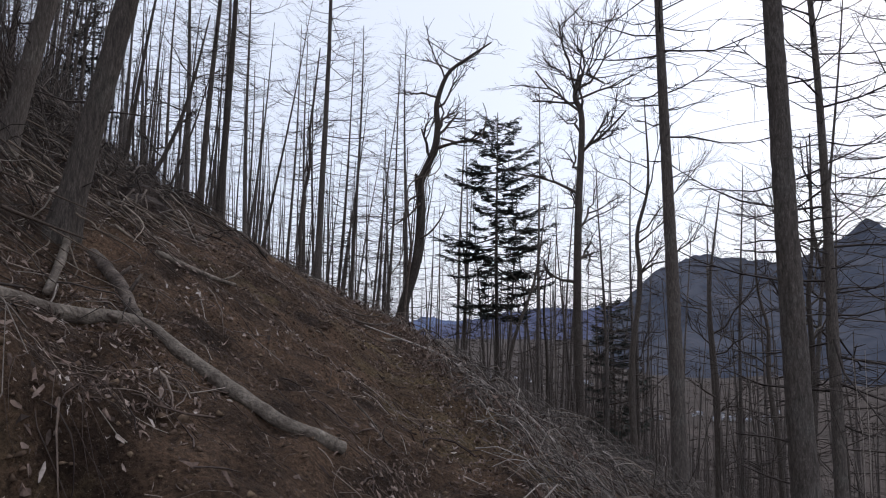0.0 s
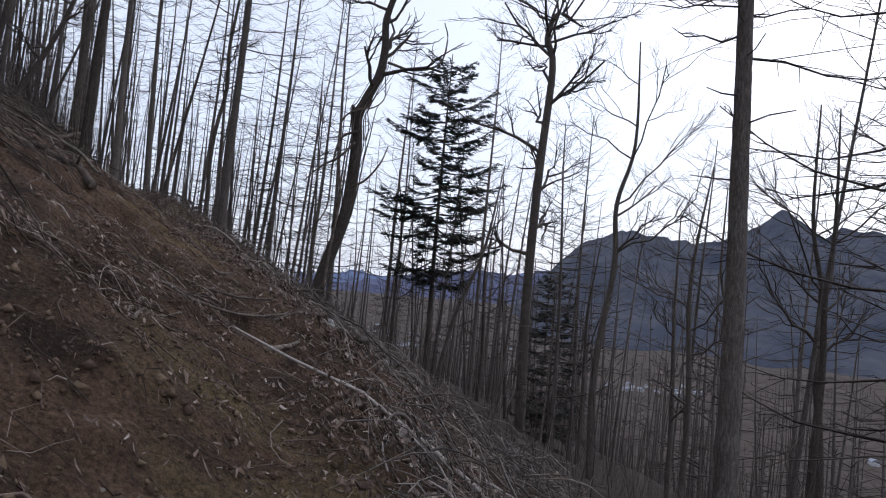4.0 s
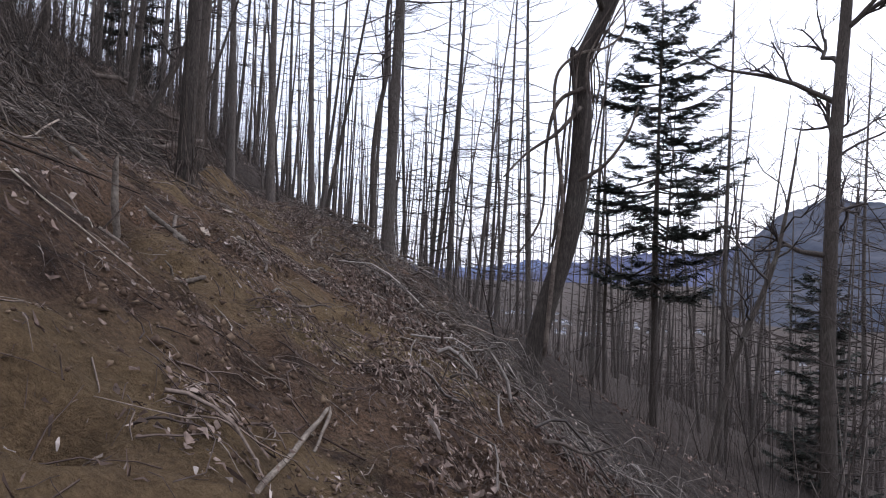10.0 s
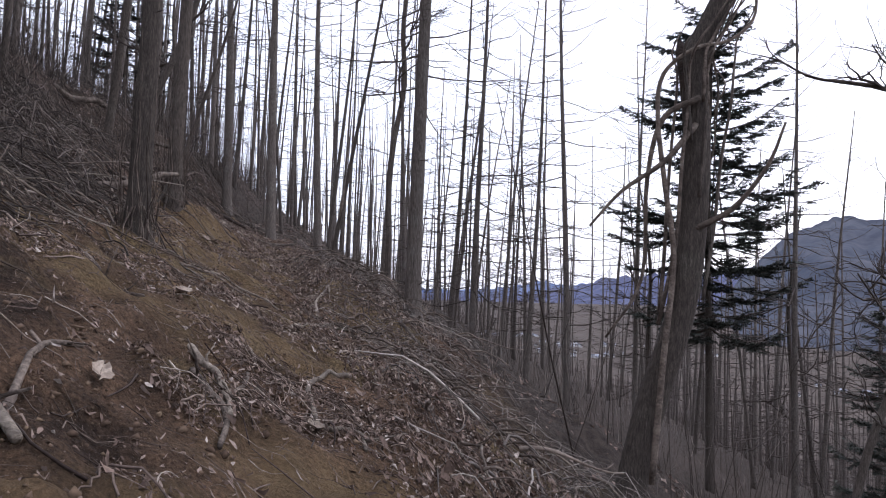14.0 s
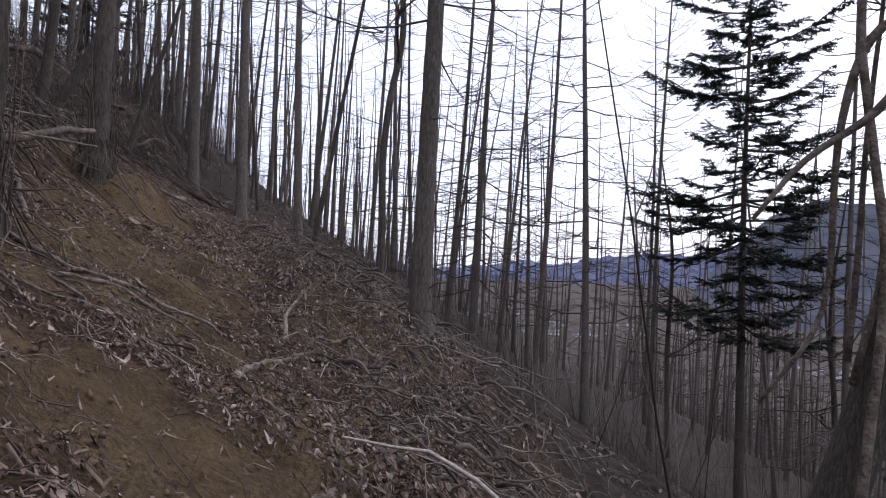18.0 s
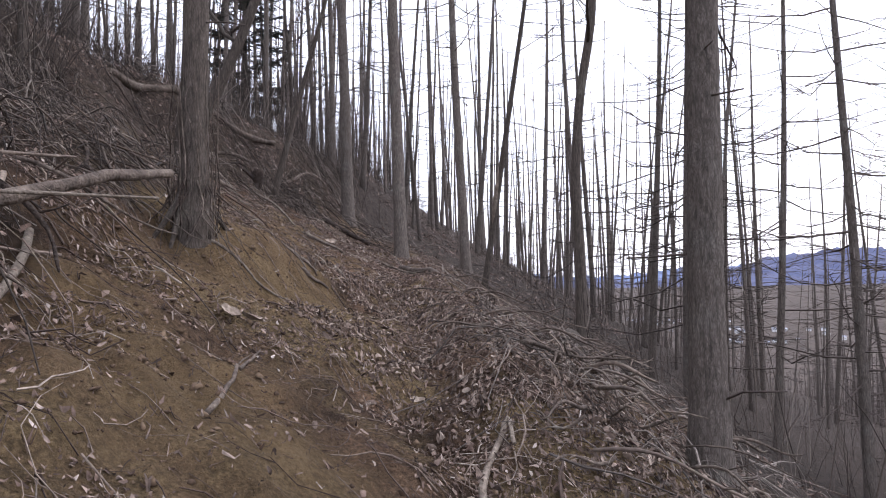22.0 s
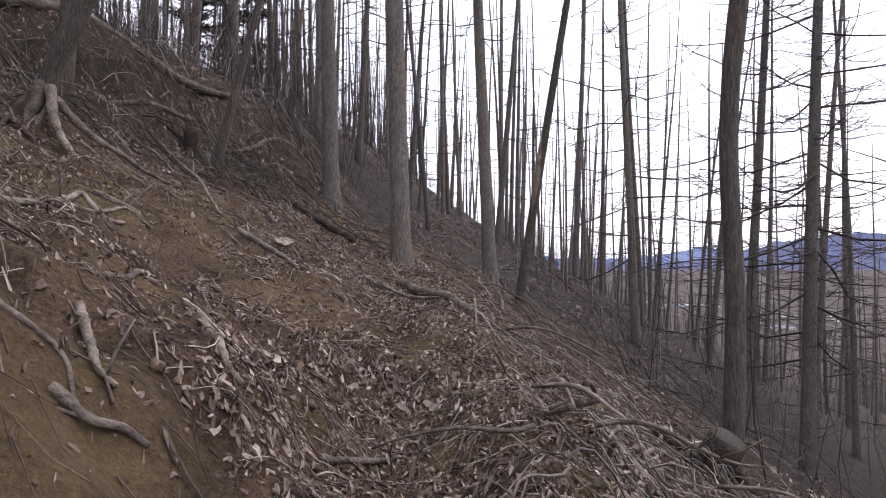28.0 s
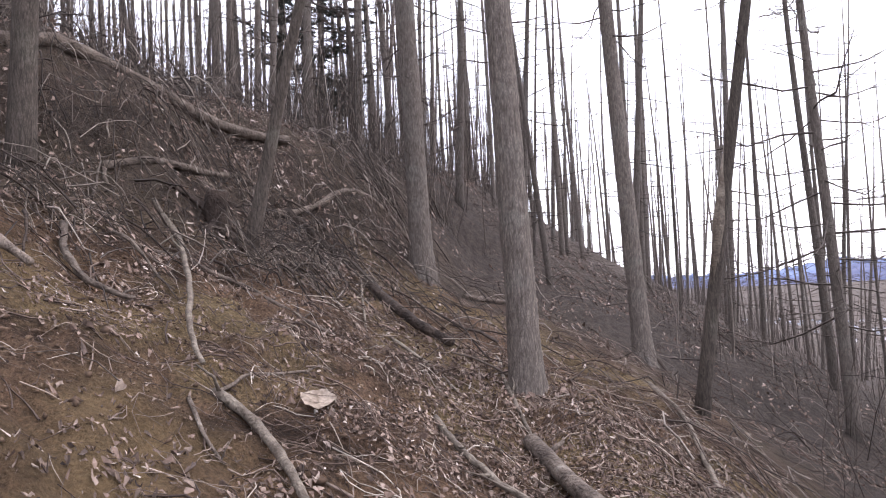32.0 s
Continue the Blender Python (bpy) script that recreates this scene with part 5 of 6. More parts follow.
branch([(-12.47, 23.0), (-12.14, 22.86), (-11.96, 22.84)], 0.012)
branch([(-11.06, 21.5), (-10.94, 21.43), (-10.92, 21.42)], 0.018)

# long trunk that lies along the top of the bank, and the wood beside it
log([(-16.8, 22.7), (-16.9, 23.8), (-16.85, 25.8), (-16.8, 27.6)], 0.12, "long mossy fallen trunk")
log([(-16.0, 26.6), (-16.1, 28.0), (-15.9, 29.4)], 0.06, "broken grey fallen trunk")
log([(-15.2, 29.6), (-14.9, 30.9)], 0.06, "short grey log half sunk in litter")

# long limbs lodged between the larch and the bank
log([(-8.9, 14.2), (-8.3, 15.2), (-8.45, 16.62)], 0.014, "long pale bare limb lodged across the tangle", [4.78, 4.84, 4.95])
log([(-9.0, 14.5), (-8.5, 15.3), (-8.6, 16.2)], 0.013, "long grey dead limb lodged across the tangle", [4.88, 5.05, 5.15])
log([(-9.1, 14.7), (-8.6, 15.5), (-8.75, 16.5), (-9.0, 17.2)], 0.055, "grey bark-covered limb lodged in the tangle", [4.7, 4.79, 5.1, 5.22])


def stump_thing(x, y, way, r, h, label):
    """A sawn stump end that sticks out of the slope."""
    z = float(land(x, y))
    way = np.array(way, float) / np.linalg.norm(way)
    base = np.array([x, y, z]) - way * 0.15
    t = Tubes()
    k = np.linspace(0, 1, 6)
    t.add(base + way * ((h + 0.15) * k)[:, None] + wood_rng.normal(0, 0.006, (6, 3)), r * np.array([1.5, 1.2, 1.05, 1.0, 0.97, 0.95]), 14)
    ob = t.mesh("tree_stump", ROTTEN)
    t = Tubes()
    top = base + way * (h + 0.15)
    t.add([top - way * 0.01, top + way * 0.006], (r * 0.9, r * 0.86), 14)
    t.mesh("sawn_face", DARK_BARK, ob)
    for i in range(5):
        b = i * 1.26 + wood_rng.uniform(0, 0.5)
        g = np.linspace(0, 1, 5)
        L = wood_rng.uniform(0.25, 0.5)
        px, py = x + np.cos(b) * (r * 0.6 + L * g), y + np.sin(b) * (r * 0.6 + L * g)
        t = Tubes()
        t.add(np.stack([px, py, land(px, py) + 0.12 * (1 - g) ** 1.5], 1), (r * 0.4, 0.012), 6)
        t.mesh("root", ROTTEN, ob)
    return tagged(ob, label, "stump", "stumps")


stump_thing(-8.0, 23.4, (0.5, -0.2, 0.85), 0.15, 0.36, "dark sawn stump leaning out of the brush pile")
stump_thing(-15.3, 25.25, (0.2, -0.1, 1), 0.12, 0.4, "rotten stump with mossy roots on the bank")
stump_thing(-13.9, 21.8, (0.1, -0.2, 1), 0.08, 0.15, "low rotten stump in the slip")


def root_ball(x, y, size, label):
    """A clod of earth held by roots that hangs over the bank."""
    bm = bmesh.new()
    bmesh.ops.create_icosphere(bm, subdivisions=3, radius=1.0)
    z = float(land(x, y))
    for v in bm.verts:
        n = 1 + 0.28 * noise.noise(v.co * 1.6 + Vector((x, y, 0))) + 0.16 * noise.noise(v.co * 4.1)
        v.co = Vector((x + v.co.x * n * size, y + v.co.y * n * size * 0.9, z + 0.1 * size + v.co.z * n * size * 0.6))
    me = bpy.data.meshes.new("root_clod")
    bm.to_mesh(me)
    bm.free()
    me.materials.append(ROTTEN)
    ob = new("root_clod", me)
    for i in range(16):
        b = wood_rng.uniform(-1.9, 1.2)
        p = np.array([x + math.cos(b) * size * 0.7, y + math.sin(b) * size * 0.6, z + wood_rng.uniform(-0.1, 0.3)])
        L = wood_rng.uniform(0.25, 0.7)
        e = p + np.array([math.cos(b) * 0.5 * L, math.sin(b) * 0.4 * L, -0.75 * L])
        t = Tubes()
        t.add(smooth_path([p, (p + e) / 2 + wood_rng.normal(0, 0.06, 3), e], 4), (0.014, 0.004), 5)
        t.mesh("root", LOG_BARK, ob)
    return tagged(ob, label, "root clod", "root clods on the bank")


stump_thing(-0.5, 7.55, (0.1, -0.3, 1), 0.09, 0.16, "dark broken stump among cut brush")
bm = bmesh.new()
bmesh.ops.create_icosphere(bm, subdivisions=3, radius=0.085)
for v in bm.verts:
    v.co *= 1 + 0.3 * noise.noise(v.co * 14) + 0.12 * noise.noise(v.co * 40)
    v.co.z *= 0.8
me = bpy.data.meshes.new("stone")
bm.to_mesh(me)
bm.free()
me.materials.append(mat("pale_stone", (0.5, 0.49, 0.47), (0.3, 0.29, 0.28), 18, 0.85, 0.6, 80))
stone = new("stone", me)
stone.location = (-0.87, 7.3, float(land(-0.87, 7.3)) + 0.035)
tagged(stone, "pale rough stone half sunk among leaves and brush", "stone")
root_ball(-4.2, 4.3, 0.38, "dark earth clod with hanging roots on the bank")
root_ball(-3.6, 3.3, 0.34, "dark earth clod with hanging roots on the bank")
root_ball(-4.6, 6.6, 0.3, "dark earth clod with hanging roots on the bank")


# ---- litter: leaves, twigs and brush that nobody could count ----
def island_material(name, stops, rough=0.85):
    """A material whose colour differs from piece to piece."""
    m = bpy.data.materials.new(name)
    m.use_nodes = True
    n, l = m.node_tree.nodes, m.node_tree.links
    p = n["Principled BSDF"]
    p.inputs["Roughness"].default_value, p.inputs["Specular IOR Level"].default_value = rough, 0.25
    geo, ramp = n.new("ShaderNodeNewGeometry"), n.new("ShaderNodeValToRGB")
    while len(ramp.color_ramp.elements) < len(stops):
        ramp.color_ramp.elements.new(0.5)
    for e, (at, c) in zip(ramp.color_ramp.elements, stops):
        e.position, e.color = at, (*c, 1)
    l.new(geo.outputs["Random Per Island"], ramp.inputs[0])
    tc, nz, mr, mx = n.new("ShaderNodeTexCoord"), n.new("ShaderNodeTexNoise"), n.new("ShaderNodeMapRange"), n.new("ShaderNodeMix")
    nz.inputs["Scale"].default_value, nz.inputs["Detail"].default_value = 45, 4
    mr.inputs[1].default_value, mr.inputs[2].default_value, mr.inputs[3].default_value, mr.inputs[4].default_value = 0.3, 0.7, 0.6, 1.2
    mx.data_type, mx.blend_type = "RGBA", "MULTIPLY"
    mx.inputs[0].default_value = 1.0
    l.new(tc.outputs["Object"], nz.inputs[0]), l.new(nz.outputs[0], mr.inputs[0])
    l.new(ramp.outputs[0], mx.inputs[6]), l.new(mr.outputs[0], mx.inputs[7])
    l.new(mx.outputs[2], p.inputs["Base Color"])
    return m


DRY_LEAF = island_material("dry_leaves", [(0.0, (0.05, 0.034, 0.026)), (0.35, (0.113, 0.076, 0.059)), (0.62, (0.19, 0.133, 0.105)), (0.92, (0.295, 0.225, 0.184)), (1.0, (0.46, 0.395, 0.345))])
LITTER_TWIG = island_material("litter_twigs", [(0.0, (0.047, 0.032, 0.026)), (0.5, (0.117, 0.082, 0.065)), (0.88, (0.25, 0.193, 0.155)), (1.0, (0.44, 0.38, 0.32))])
PILE_LEAF = island_material("pale_dry_leaves", [(0.0, (0.065, 0.048, 0.042)), (0.4, (0.14, 0.101, 0.079)), (0.78, (0.235, 0.178, 0.143)), (1.0, (0.42, 0.345, 0.285))])
BRUSH = island_material("brush_stems", [(0.0, (0.028, 0.021, 0.017)), (0.5, (0.062, 0.047, 0.039)), (0.85, (0.145, 0.117, 0.097)), (1.0, (0.34, 0.29, 0.247))])

ROOT = island_material("bared_roots", [(0.0, (0.035, 0.025, 0.019)), (0.5, (0.095, 0.069, 0.052)), (0.85, (0.19, 0.145, 0.11)), (1.0, (0.34, 0.28, 0.225))])
HEAP = island_material("grey_brush_stems", [(0.0, (0.05, 0.041, 0.036)), (0.45, (0.125, 0.104, 0.09)), (0.85, (0.26, 0.222, 0.192)), (1.0, (0.42, 0.37, 0.325))])

litter_rng = np.random.default_rng(77)


def leafiness(x, y):
    """Where leaves have gathered: in drifts, below the path and around the brush."""
    q = lane(y) - x
    drift = 0.5 + 0.75 * grain(x, y, 1.0, 4.4) + 0.55 * grain(x, y, 0.35, 6.1)
    low = 0.55 * ease(-q, -1.2, 1.0) + 0.35 * ease(y, 17, 20) * ease(-q, -2.5, 0)
    for hx, hy, r in PATCHES:
        drift = drift - 0.9 * np.exp(-((x - hx) ** 2 + (y - hy) ** 2) / (r * 0.9) ** 2)
    gathered = 0.45 + 0.55 * ease(y, 8, 15)
    return np.clip((drift * 0.8 + low - 0.35) * gathered, 0.03, 1)


def scatter(count, q_from, q_to, y_from, y_to, dense):
    """Places on the slope, by distance from the walked line."""
    xs, ys = [], []
    while sum(map(len, xs)) < count:
        y = litter_rng.uniform(y_from, y_to, 20000)
        x = lane(y) - litter_rng.uniform(q_from, q_to, 20000)
        keep = litter_rng.random(20000) < dense(x, y)
        xs.append(x[keep]), ys.append(y[keep])
    return np.concatenate(xs)[:count], np.concatenate(ys)[:count]


def leaf_sheet(name, x, y, size, material, label, slim=1.0, raised=0.0, sliver=False):
    """Curled, folded dry leaves, each lying its own way."""
    k = len(x)
    u = np.array([-1, 0, 1.0])
    v = np.array([0, 0.3, 0.68, 1.0])
    width = np.array([0.3, 0.95, 0.9, 0.3]) * slim
    pu = (u[None, :] * width[:, None]).ravel() * 0.34
    pv = np.repeat(v - 0.5, 3)
    fold = litter_rng.normal(0.5, 1.0, k)
    curl = litter_rng.normal(0.3, 1.3, k)
    lx = pu[None] * (size * litter_rng.uniform(0.5, 1.15, k))[:, None]
    ly = pv[None] * size[:, None]
    lz = size[:, None] * (fold[:, None] * np.abs(pu)[None] + curl[:, None] * (pv ** 2)[None] + 0.11 * litter_rng.normal(0, 1, (k, 12)))
    a, tx, ty = litter_rng.uniform(0, 6.28, k), litter_rng.normal(0, 0.3, k), litter_rng.normal(0, 0.3, k)
    ca, sa = np.cos(a)[:, None], np.sin(a)[:, None]
    e = 0.08
    zx, zy = (land(x + e, y) - land(x - e, y)) / (2 * e), (land(x, y + e) - land(x, y - e)) / (2 * e)
    gx2, gy2 = ca * lx - sa * ly, sa * lx + ca * ly
    slope = (np.clip(zx, -1, 1) + tx)[:, None] * gx2 + (np.clip(zy, -1, 1) + ty)[:, None] * gy2
    base = land(x, y) + size * (0.06 + 0.2 * np.abs(tx)) + raised * litter_rng.random(k)
    V = np.stack([x[:, None] + gx2, y[:, None] + gy2, base[:, None] + slope + lz], -1).reshape(-1, 3)
    if sliver:
        V = V.reshape(k, 12, 3)[:, [0, 2, 6, 8, 9, 11]].reshape(-1, 3)
        F = (np.arange(k)[:, None, None] * 6 + np.array([(0, 1, 3, 2), (2, 3, 5, 4)])[None]).reshape(-1, 4)
        return tagged(shape(name, V, F, material, None, False), label, "leaf litter", kind="stuff")
    cell = np.array([(0, 1, 4, 3), (1, 2, 5, 4), (3, 4, 7, 6), (4, 5, 8, 7), (6, 7, 10, 9), (7, 8, 11, 10)])
    F = (np.arange(k)[:, None, None] * 12 + cell[None]).reshape(-1, 4)
    return tagged(shape(name, V, F, material, None, False), label, "leaf litter", kind="stuff")


x, y = scatter(20000, -3.2, 4.4, -3.5, 27, leafiness)
leaf_sheet("leaf_litter", x, y, np.minimum(0.05, litter_rng.gamma(5, 0.0036, 20000) * (0.75 + 0.5 * ease(y, 9, 16)) + 0.01), DRY_LEAF, "dry brown curled leaves strewn over the earth slope", 0.8)
x, y = scatter(5200, -2.8, 1.1, 14.0, 21.5, lambda x, y: leafiness(x, y) * np.clip(0.5 + grain(x, y, 0.5, 9.1), 0.1, 1))
leaf_sheet("pile_leaf_litter", x, y, np.minimum(0.09, litter_rng.gamma(5, 0.0064, 5200) + 0.014), PILE_LEAF, "dry pale leaves caught in the brush pile", 0.6, 0.08)
x, y = scatter(58000, -2.8, 3.8, -3.0, 26.5, lambda x, y: leafiness(x, y) ** 1.3)
leaf_sheet("leaf_bits", x, y, np.minimum(0.045, litter_rng.gamma(4, 0.0050, 58000) + 0.008), DRY_LEAF, "torn bits of dry brown leaves on the earth slope", 0.95, 0.0, True)
x, y = scatter(9000, 2.6, 8, -4, 34, lambda x, y: np.clip(0.4 + 0.8 * grain(x, y, 0.8, 5.5), 0.05, 1))
leaf_sheet("bank_leaf_litter", x, y, np.minimum(0.055, litter_rng.gamma(5, 0.006, 9000) + 0.012), DRY_LEAF, "dry brown leaves and chips on the bank", 0.8, 0.1, True)
x, y = scatter(44000, -3.2, 6.0, -3.5, 28, lambda x, y: 0.3 + 0.7 * leafiness(x, y))
leaf_sheet("litter_chips", x, y, litter_rng.gamma(4, 0.008, 44000) + 0.012, DRY_LEAF, "bark chips, needles and slivers on the earth slope", 0.22, 0.0, True)

x, y = scatter(6000, -2.6, 5.0, 19.5, 27.5, lambda x, y: np.clip(0.3 + 0.9 * grain(x, y, 0.7, 4.1) + 0.4 * grain(x, y, 0.25, 2.1), 0.03, 1))
leaf_sheet("upper_leaf_litter", x, y, np.minimum(0.06, litter_rng.gamma(5, 0.0055, 6000) + 0.012), PILE_LEAF, "dry grey-brown curled leaves strewn below the high bank", 0.6)

# drifts where leaves and bits have gathered in hollows
x, y = scatter(17000, -2.2, 3.2, -3.0, 27, lambda x, y: np.clip(1.6 * grain(x, y, 0.55, 9.1) + 0.5 * grain(x, y, 0.2, 7.3) - 0.35, 0, 1) * (0.45 + 0.55 * ease(y, 6, 11)))
leaf_sheet("leaf_drifts", x, y, np.minimum(0.05, litter_rng.gamma(5, 0.0042, 17000) + 0.012), DRY_LEAF, "drifts of dry curled leaves gathered in hollows of the slope", 0.85, 0.03, True)

# crumbs and small clods of earth
CRUMB = island_material("earth_crumbs", [(0.0, (0.07, 0.045, 0.03)), (0.5, (0.115, 0.075, 0.05)), (1.0, (0.175, 0.122, 0.078))], 0.95)
many = 20000
x, y = scatter(many, -1.8, 4.6, -3.0, 27, lambda x, y: np.clip(0.45 + 0.9 * grain(x, y, 0.8, 2.9), 0.03, 1))
r = np.minimum(0.034, 0.004 + litter_rng.gamma(1.5, 0.0055, many))
corner = np.array([(1, 0, 0), (0, 1, 0), (-1, 0, 0), (0, -1, 0), (0, 0, 0.8), (0, 0, -0.8)], float)
V = corner[None] * r[:, None, None] * litter_rng.uniform(0.55, 1.4, (many, 6, 1)) + litter_rng.normal(0, 0.22, (many, 6, 3)) * r[:, None, None]
V += np.stack([x, y, land(x, y) + r * 0.2], 1)[:, None]
F = (np.arange(many)[:, None, None] * 6 + np.array([(0, 1, 4), (1, 2, 4), (2, 3, 4), (3, 0, 4), (1, 0, 5), (2, 1, 5), (3, 2, 5), (0, 3, 5)])[None]).reshape(-1, 3)
tagged(shape("earth_crumbs", V.reshape(-1, 3), F, CRUMB, None, True), "crumbs and small clods of brown earth", "earth crumbs", kind="stuff")


def strew(name, count, q_from, q_to, y_from, y_to, dense, length, thick, lift, material, label, points=4, steep=0.15):
    """Thin crooked stems lying about."""
    xs, ys = scatter(count, q_from, q_to, y_from, y_to, dense)
    t = Tubes()
    L = (litter_rng.gamma(3, length / 3, count) + 0.05)[:, None]
    way = litter_rng.uniform(0, 6.28, count)[:, None]
    g = np.linspace(-0.5, 0.5, points)[None]
    bow = litter_rng.normal(0, 0.26, count)[:, None] * (0.5 - 2 * g * g) * L
    px = xs[:, None] + np.cos(way) * L * g - np.sin(way) * bow + litter_rng.normal(0, 0.02, (count, points)) * L
    py = ys[:, None] + np.sin(way) * L * g + np.cos(way) * bow + litter_rng.normal(0, 0.02, (count, points)) * L
    up = litter_rng.random(count)[:, None] ** 2 * lift + litter_rng.normal(0, steep, count)[:, None] * L * g + litter_rng.random(count)[:, None] * lift * (1 - (2 * g) ** 2) * 0.6
    r = thick * (0.45 + litter_rng.gamma(1.5, 0.42, count))
    t.add_many(np.stack([px, py, land(px, py) + 0.006 + up], -1), r, r * 0.45, 4 if thick > 0.006 else 3)
    return tagged(t.mesh(name, material), label, "brush", kind="stuff")


strew("litter_twigs", 16000, -3.4, 6.2, -3.5, 29, lambda x, y: 0.25 + 0.75 * leafiness(x, y), 0.15, 0.0028, 0.02, LITTER_TWIG, "small dry twigs strewn over the earth slope", 4, 0.06)
strew("litter_sticks", 1000, -3.2, 6.0, -3.5, 28, lambda x, y: 0.3 + 0.7 * leafiness(x, y), 0.36, 0.0042, 0.03, LITTER_TWIG, "thin dry sticks strewn over the earth slope", 6, 0.03)
strew("twig_clumps", 3000, -2.6, 4.2, -3, 28, lambda x, y: np.clip(2.2 * grain(x, y, 0.55, 9.1) - 0.7, 0, 1), 0.26, 0.0036, 0.07, LITTER_TWIG, "clumps of dry twigs caught on the earth slope", 6, 0.2)
strew("upper_litter_twigs", 1500, -2.6, 5.2, 19.5, 28, lambda x, y: np.clip(0.4 + 0.8 * grain(x, y, 0.8, 4.1), 0.05, 1), 0.2, 0.0034, 0.025, LITTER_TWIG, "small dry twigs strewn below the high bank", 5, 0.06)
# heaps of cut brush along the lower edge of the slope
strew("brush_heap", 3600, -4.2, -0.7, -2.5, 14.5, lambda x, y: np.clip(0.3 + 0.9 * grain(x, y, 0.9, 8.8), 0.02, 1) * (1 - 0.92 * ease(y, 3, 6) * ease(lane(y) - x, -2.5, -1.6)), 0.42, 0.0034, 0.3, HEAP, "tangled heap of thin grey cut brush", 5, 0.38)
strew("brush_heap_sticks", 320, -3.8, -0.9, -2.0, 15, lambda x, y: np.clip(0.4 + 0.6 * grain(x, y, 1.3, 8.8), 0.05, 1), 0.6, 0.008, 0.22, HEAP, "thicker grey sticks in the brush heap", 6, 0.15)
strew("brush_pile", 1000, -4.0, 0.4, 15.0, 23.2, lambda x, y: np.clip(0.45 + 0.6 * grain(x, y, 1.0, 2.8), 0.05, 1) * ease(lane(y) - x, -0.2, -1.4), 0.42, 0.0038, 0.2, HEAP, "pile of grey brush and cut limbs", 5, 0.12)
strew("far_slope_brush", 2600, -7, 9, 26, 44, lambda x, y: np.clip(0.45 + 0.8 * grain(x, y, 1.3, 2.8), 0.05, 1), 0.6, 0.0052, 0.35, BRUSH, "dead brush and litter on the slope below the trees", 5, 0.3)
x, y = scatter(12000, -8, 10, 25.5, 42, lambda x, y: np.clip(0.4 + 0.9 * grain(x, y, 0.9, 5.5), 0.05, 1))
leaf_sheet("far_slope_leaf_litter", x, y, np.minimum(0.1, litter_rng.gamma(5, 0.009, 12000) + 0.02), DRY_LEAF, "dry brown leaves on the slope under the larches", 0.8, 0.0, True)
x, y = scatter(9000, -8, -2.6, -4, 26, lambda x, y: np.clip(0.4 + 0.9 * grain(x, y, 0.9, 5.5), 0.05, 1))
leaf_sheet("lower_slope_leaf_litter", x, y, np.minimum(0.1, litter_rng.gamma(5, 0.009, 9000) + 0.02), DRY_LEAF, "dry brown leaves on the wooded slope below the path", 0.8, 0.0, True)
x, y = scatter(4000, 1.5, 9, 21, 29, lambda x, y: np.where((x < -14.3) & (x > -18), 1.0, 0.0) * np.clip(0.5 + 0.8 * grain(x, y, 0.8, 5.5), 0.05, 1))
leaf_sheet("high_bank_leaf_litter", x, y, np.minimum(0.07, litter_rng.gamma(5, 0.007, 4000) + 0.015), DRY_LEAF, "dry brown leaves caught on the high bank", 0.8, 0.08, True)
strew("end_brush", 700, -4.6, -1.2, 23, 31, lambda x, y: 0 * x + 0.6, 0.5, 0.0042, 0.1, LITTER_TWIG, "grey brush and sticks below the bank", 5, 0.12)
# bank top: brush and dead stems
strew("bank_brush", 5800, 3.1, 8.5, -4, 21, lambda x, y: np.clip(0.5 + 0.6 * grain(x, y, 1.2, 1.8), 0.1, 1) * (0.25 + 0.75 * ease(lane(y) - x, 3.1, 4.6)), 0.36, 0.006, 0.45, BRUSH, "dead brush and stems on top of the bank", 6, 0.5)
strew("high_bank_brush", 3800, 2.0, 8.0, 19, 34, lambda x, y: np.where((x < -14.7 + 0.9 * ease(y, 23.5, 26)) & (x > -18.5), np.where((x < -16.3) & (x > -17.2) & (y < 28), 0.25, 0.9), 0.02) * np.clip(0.5 + 0.6 * grain(x, y, 1.2, 1.8), 0.1, 1), 0.42, 0.0046, 0.35, BRUSH, "dead brush and stems on top of the bank", 5, 0.35)
# the tangle of cut limbs round the larch at the edge of the slip
strew("limb_tangle", 1000, 2.6, 5.2, 13.2, 19.5, lambda x, y: np.clip(0.5 + 0.6 * grain(x, y, 0.9, 3.3), 0.05, 1), 0.5, 0.0052, 0.4, BRUSH, "tangle of cut grey limbs at the edge of the slip", 6, 0.25)
strew("slip_brush", 4600, 1.7, 5.4, -2.5, 16, lambda x, y: np.clip(0.25 + 0.8 * grain(x, y, 1.5, 6.6), 0.02, 1) * (0.10 + 0.9 * ease(lane(y) - x, 2.0, 3.2)), 0.45, 0.0052, 0.2, BRUSH, "roots and dead stems lodged in the slip", 6, 0.25)
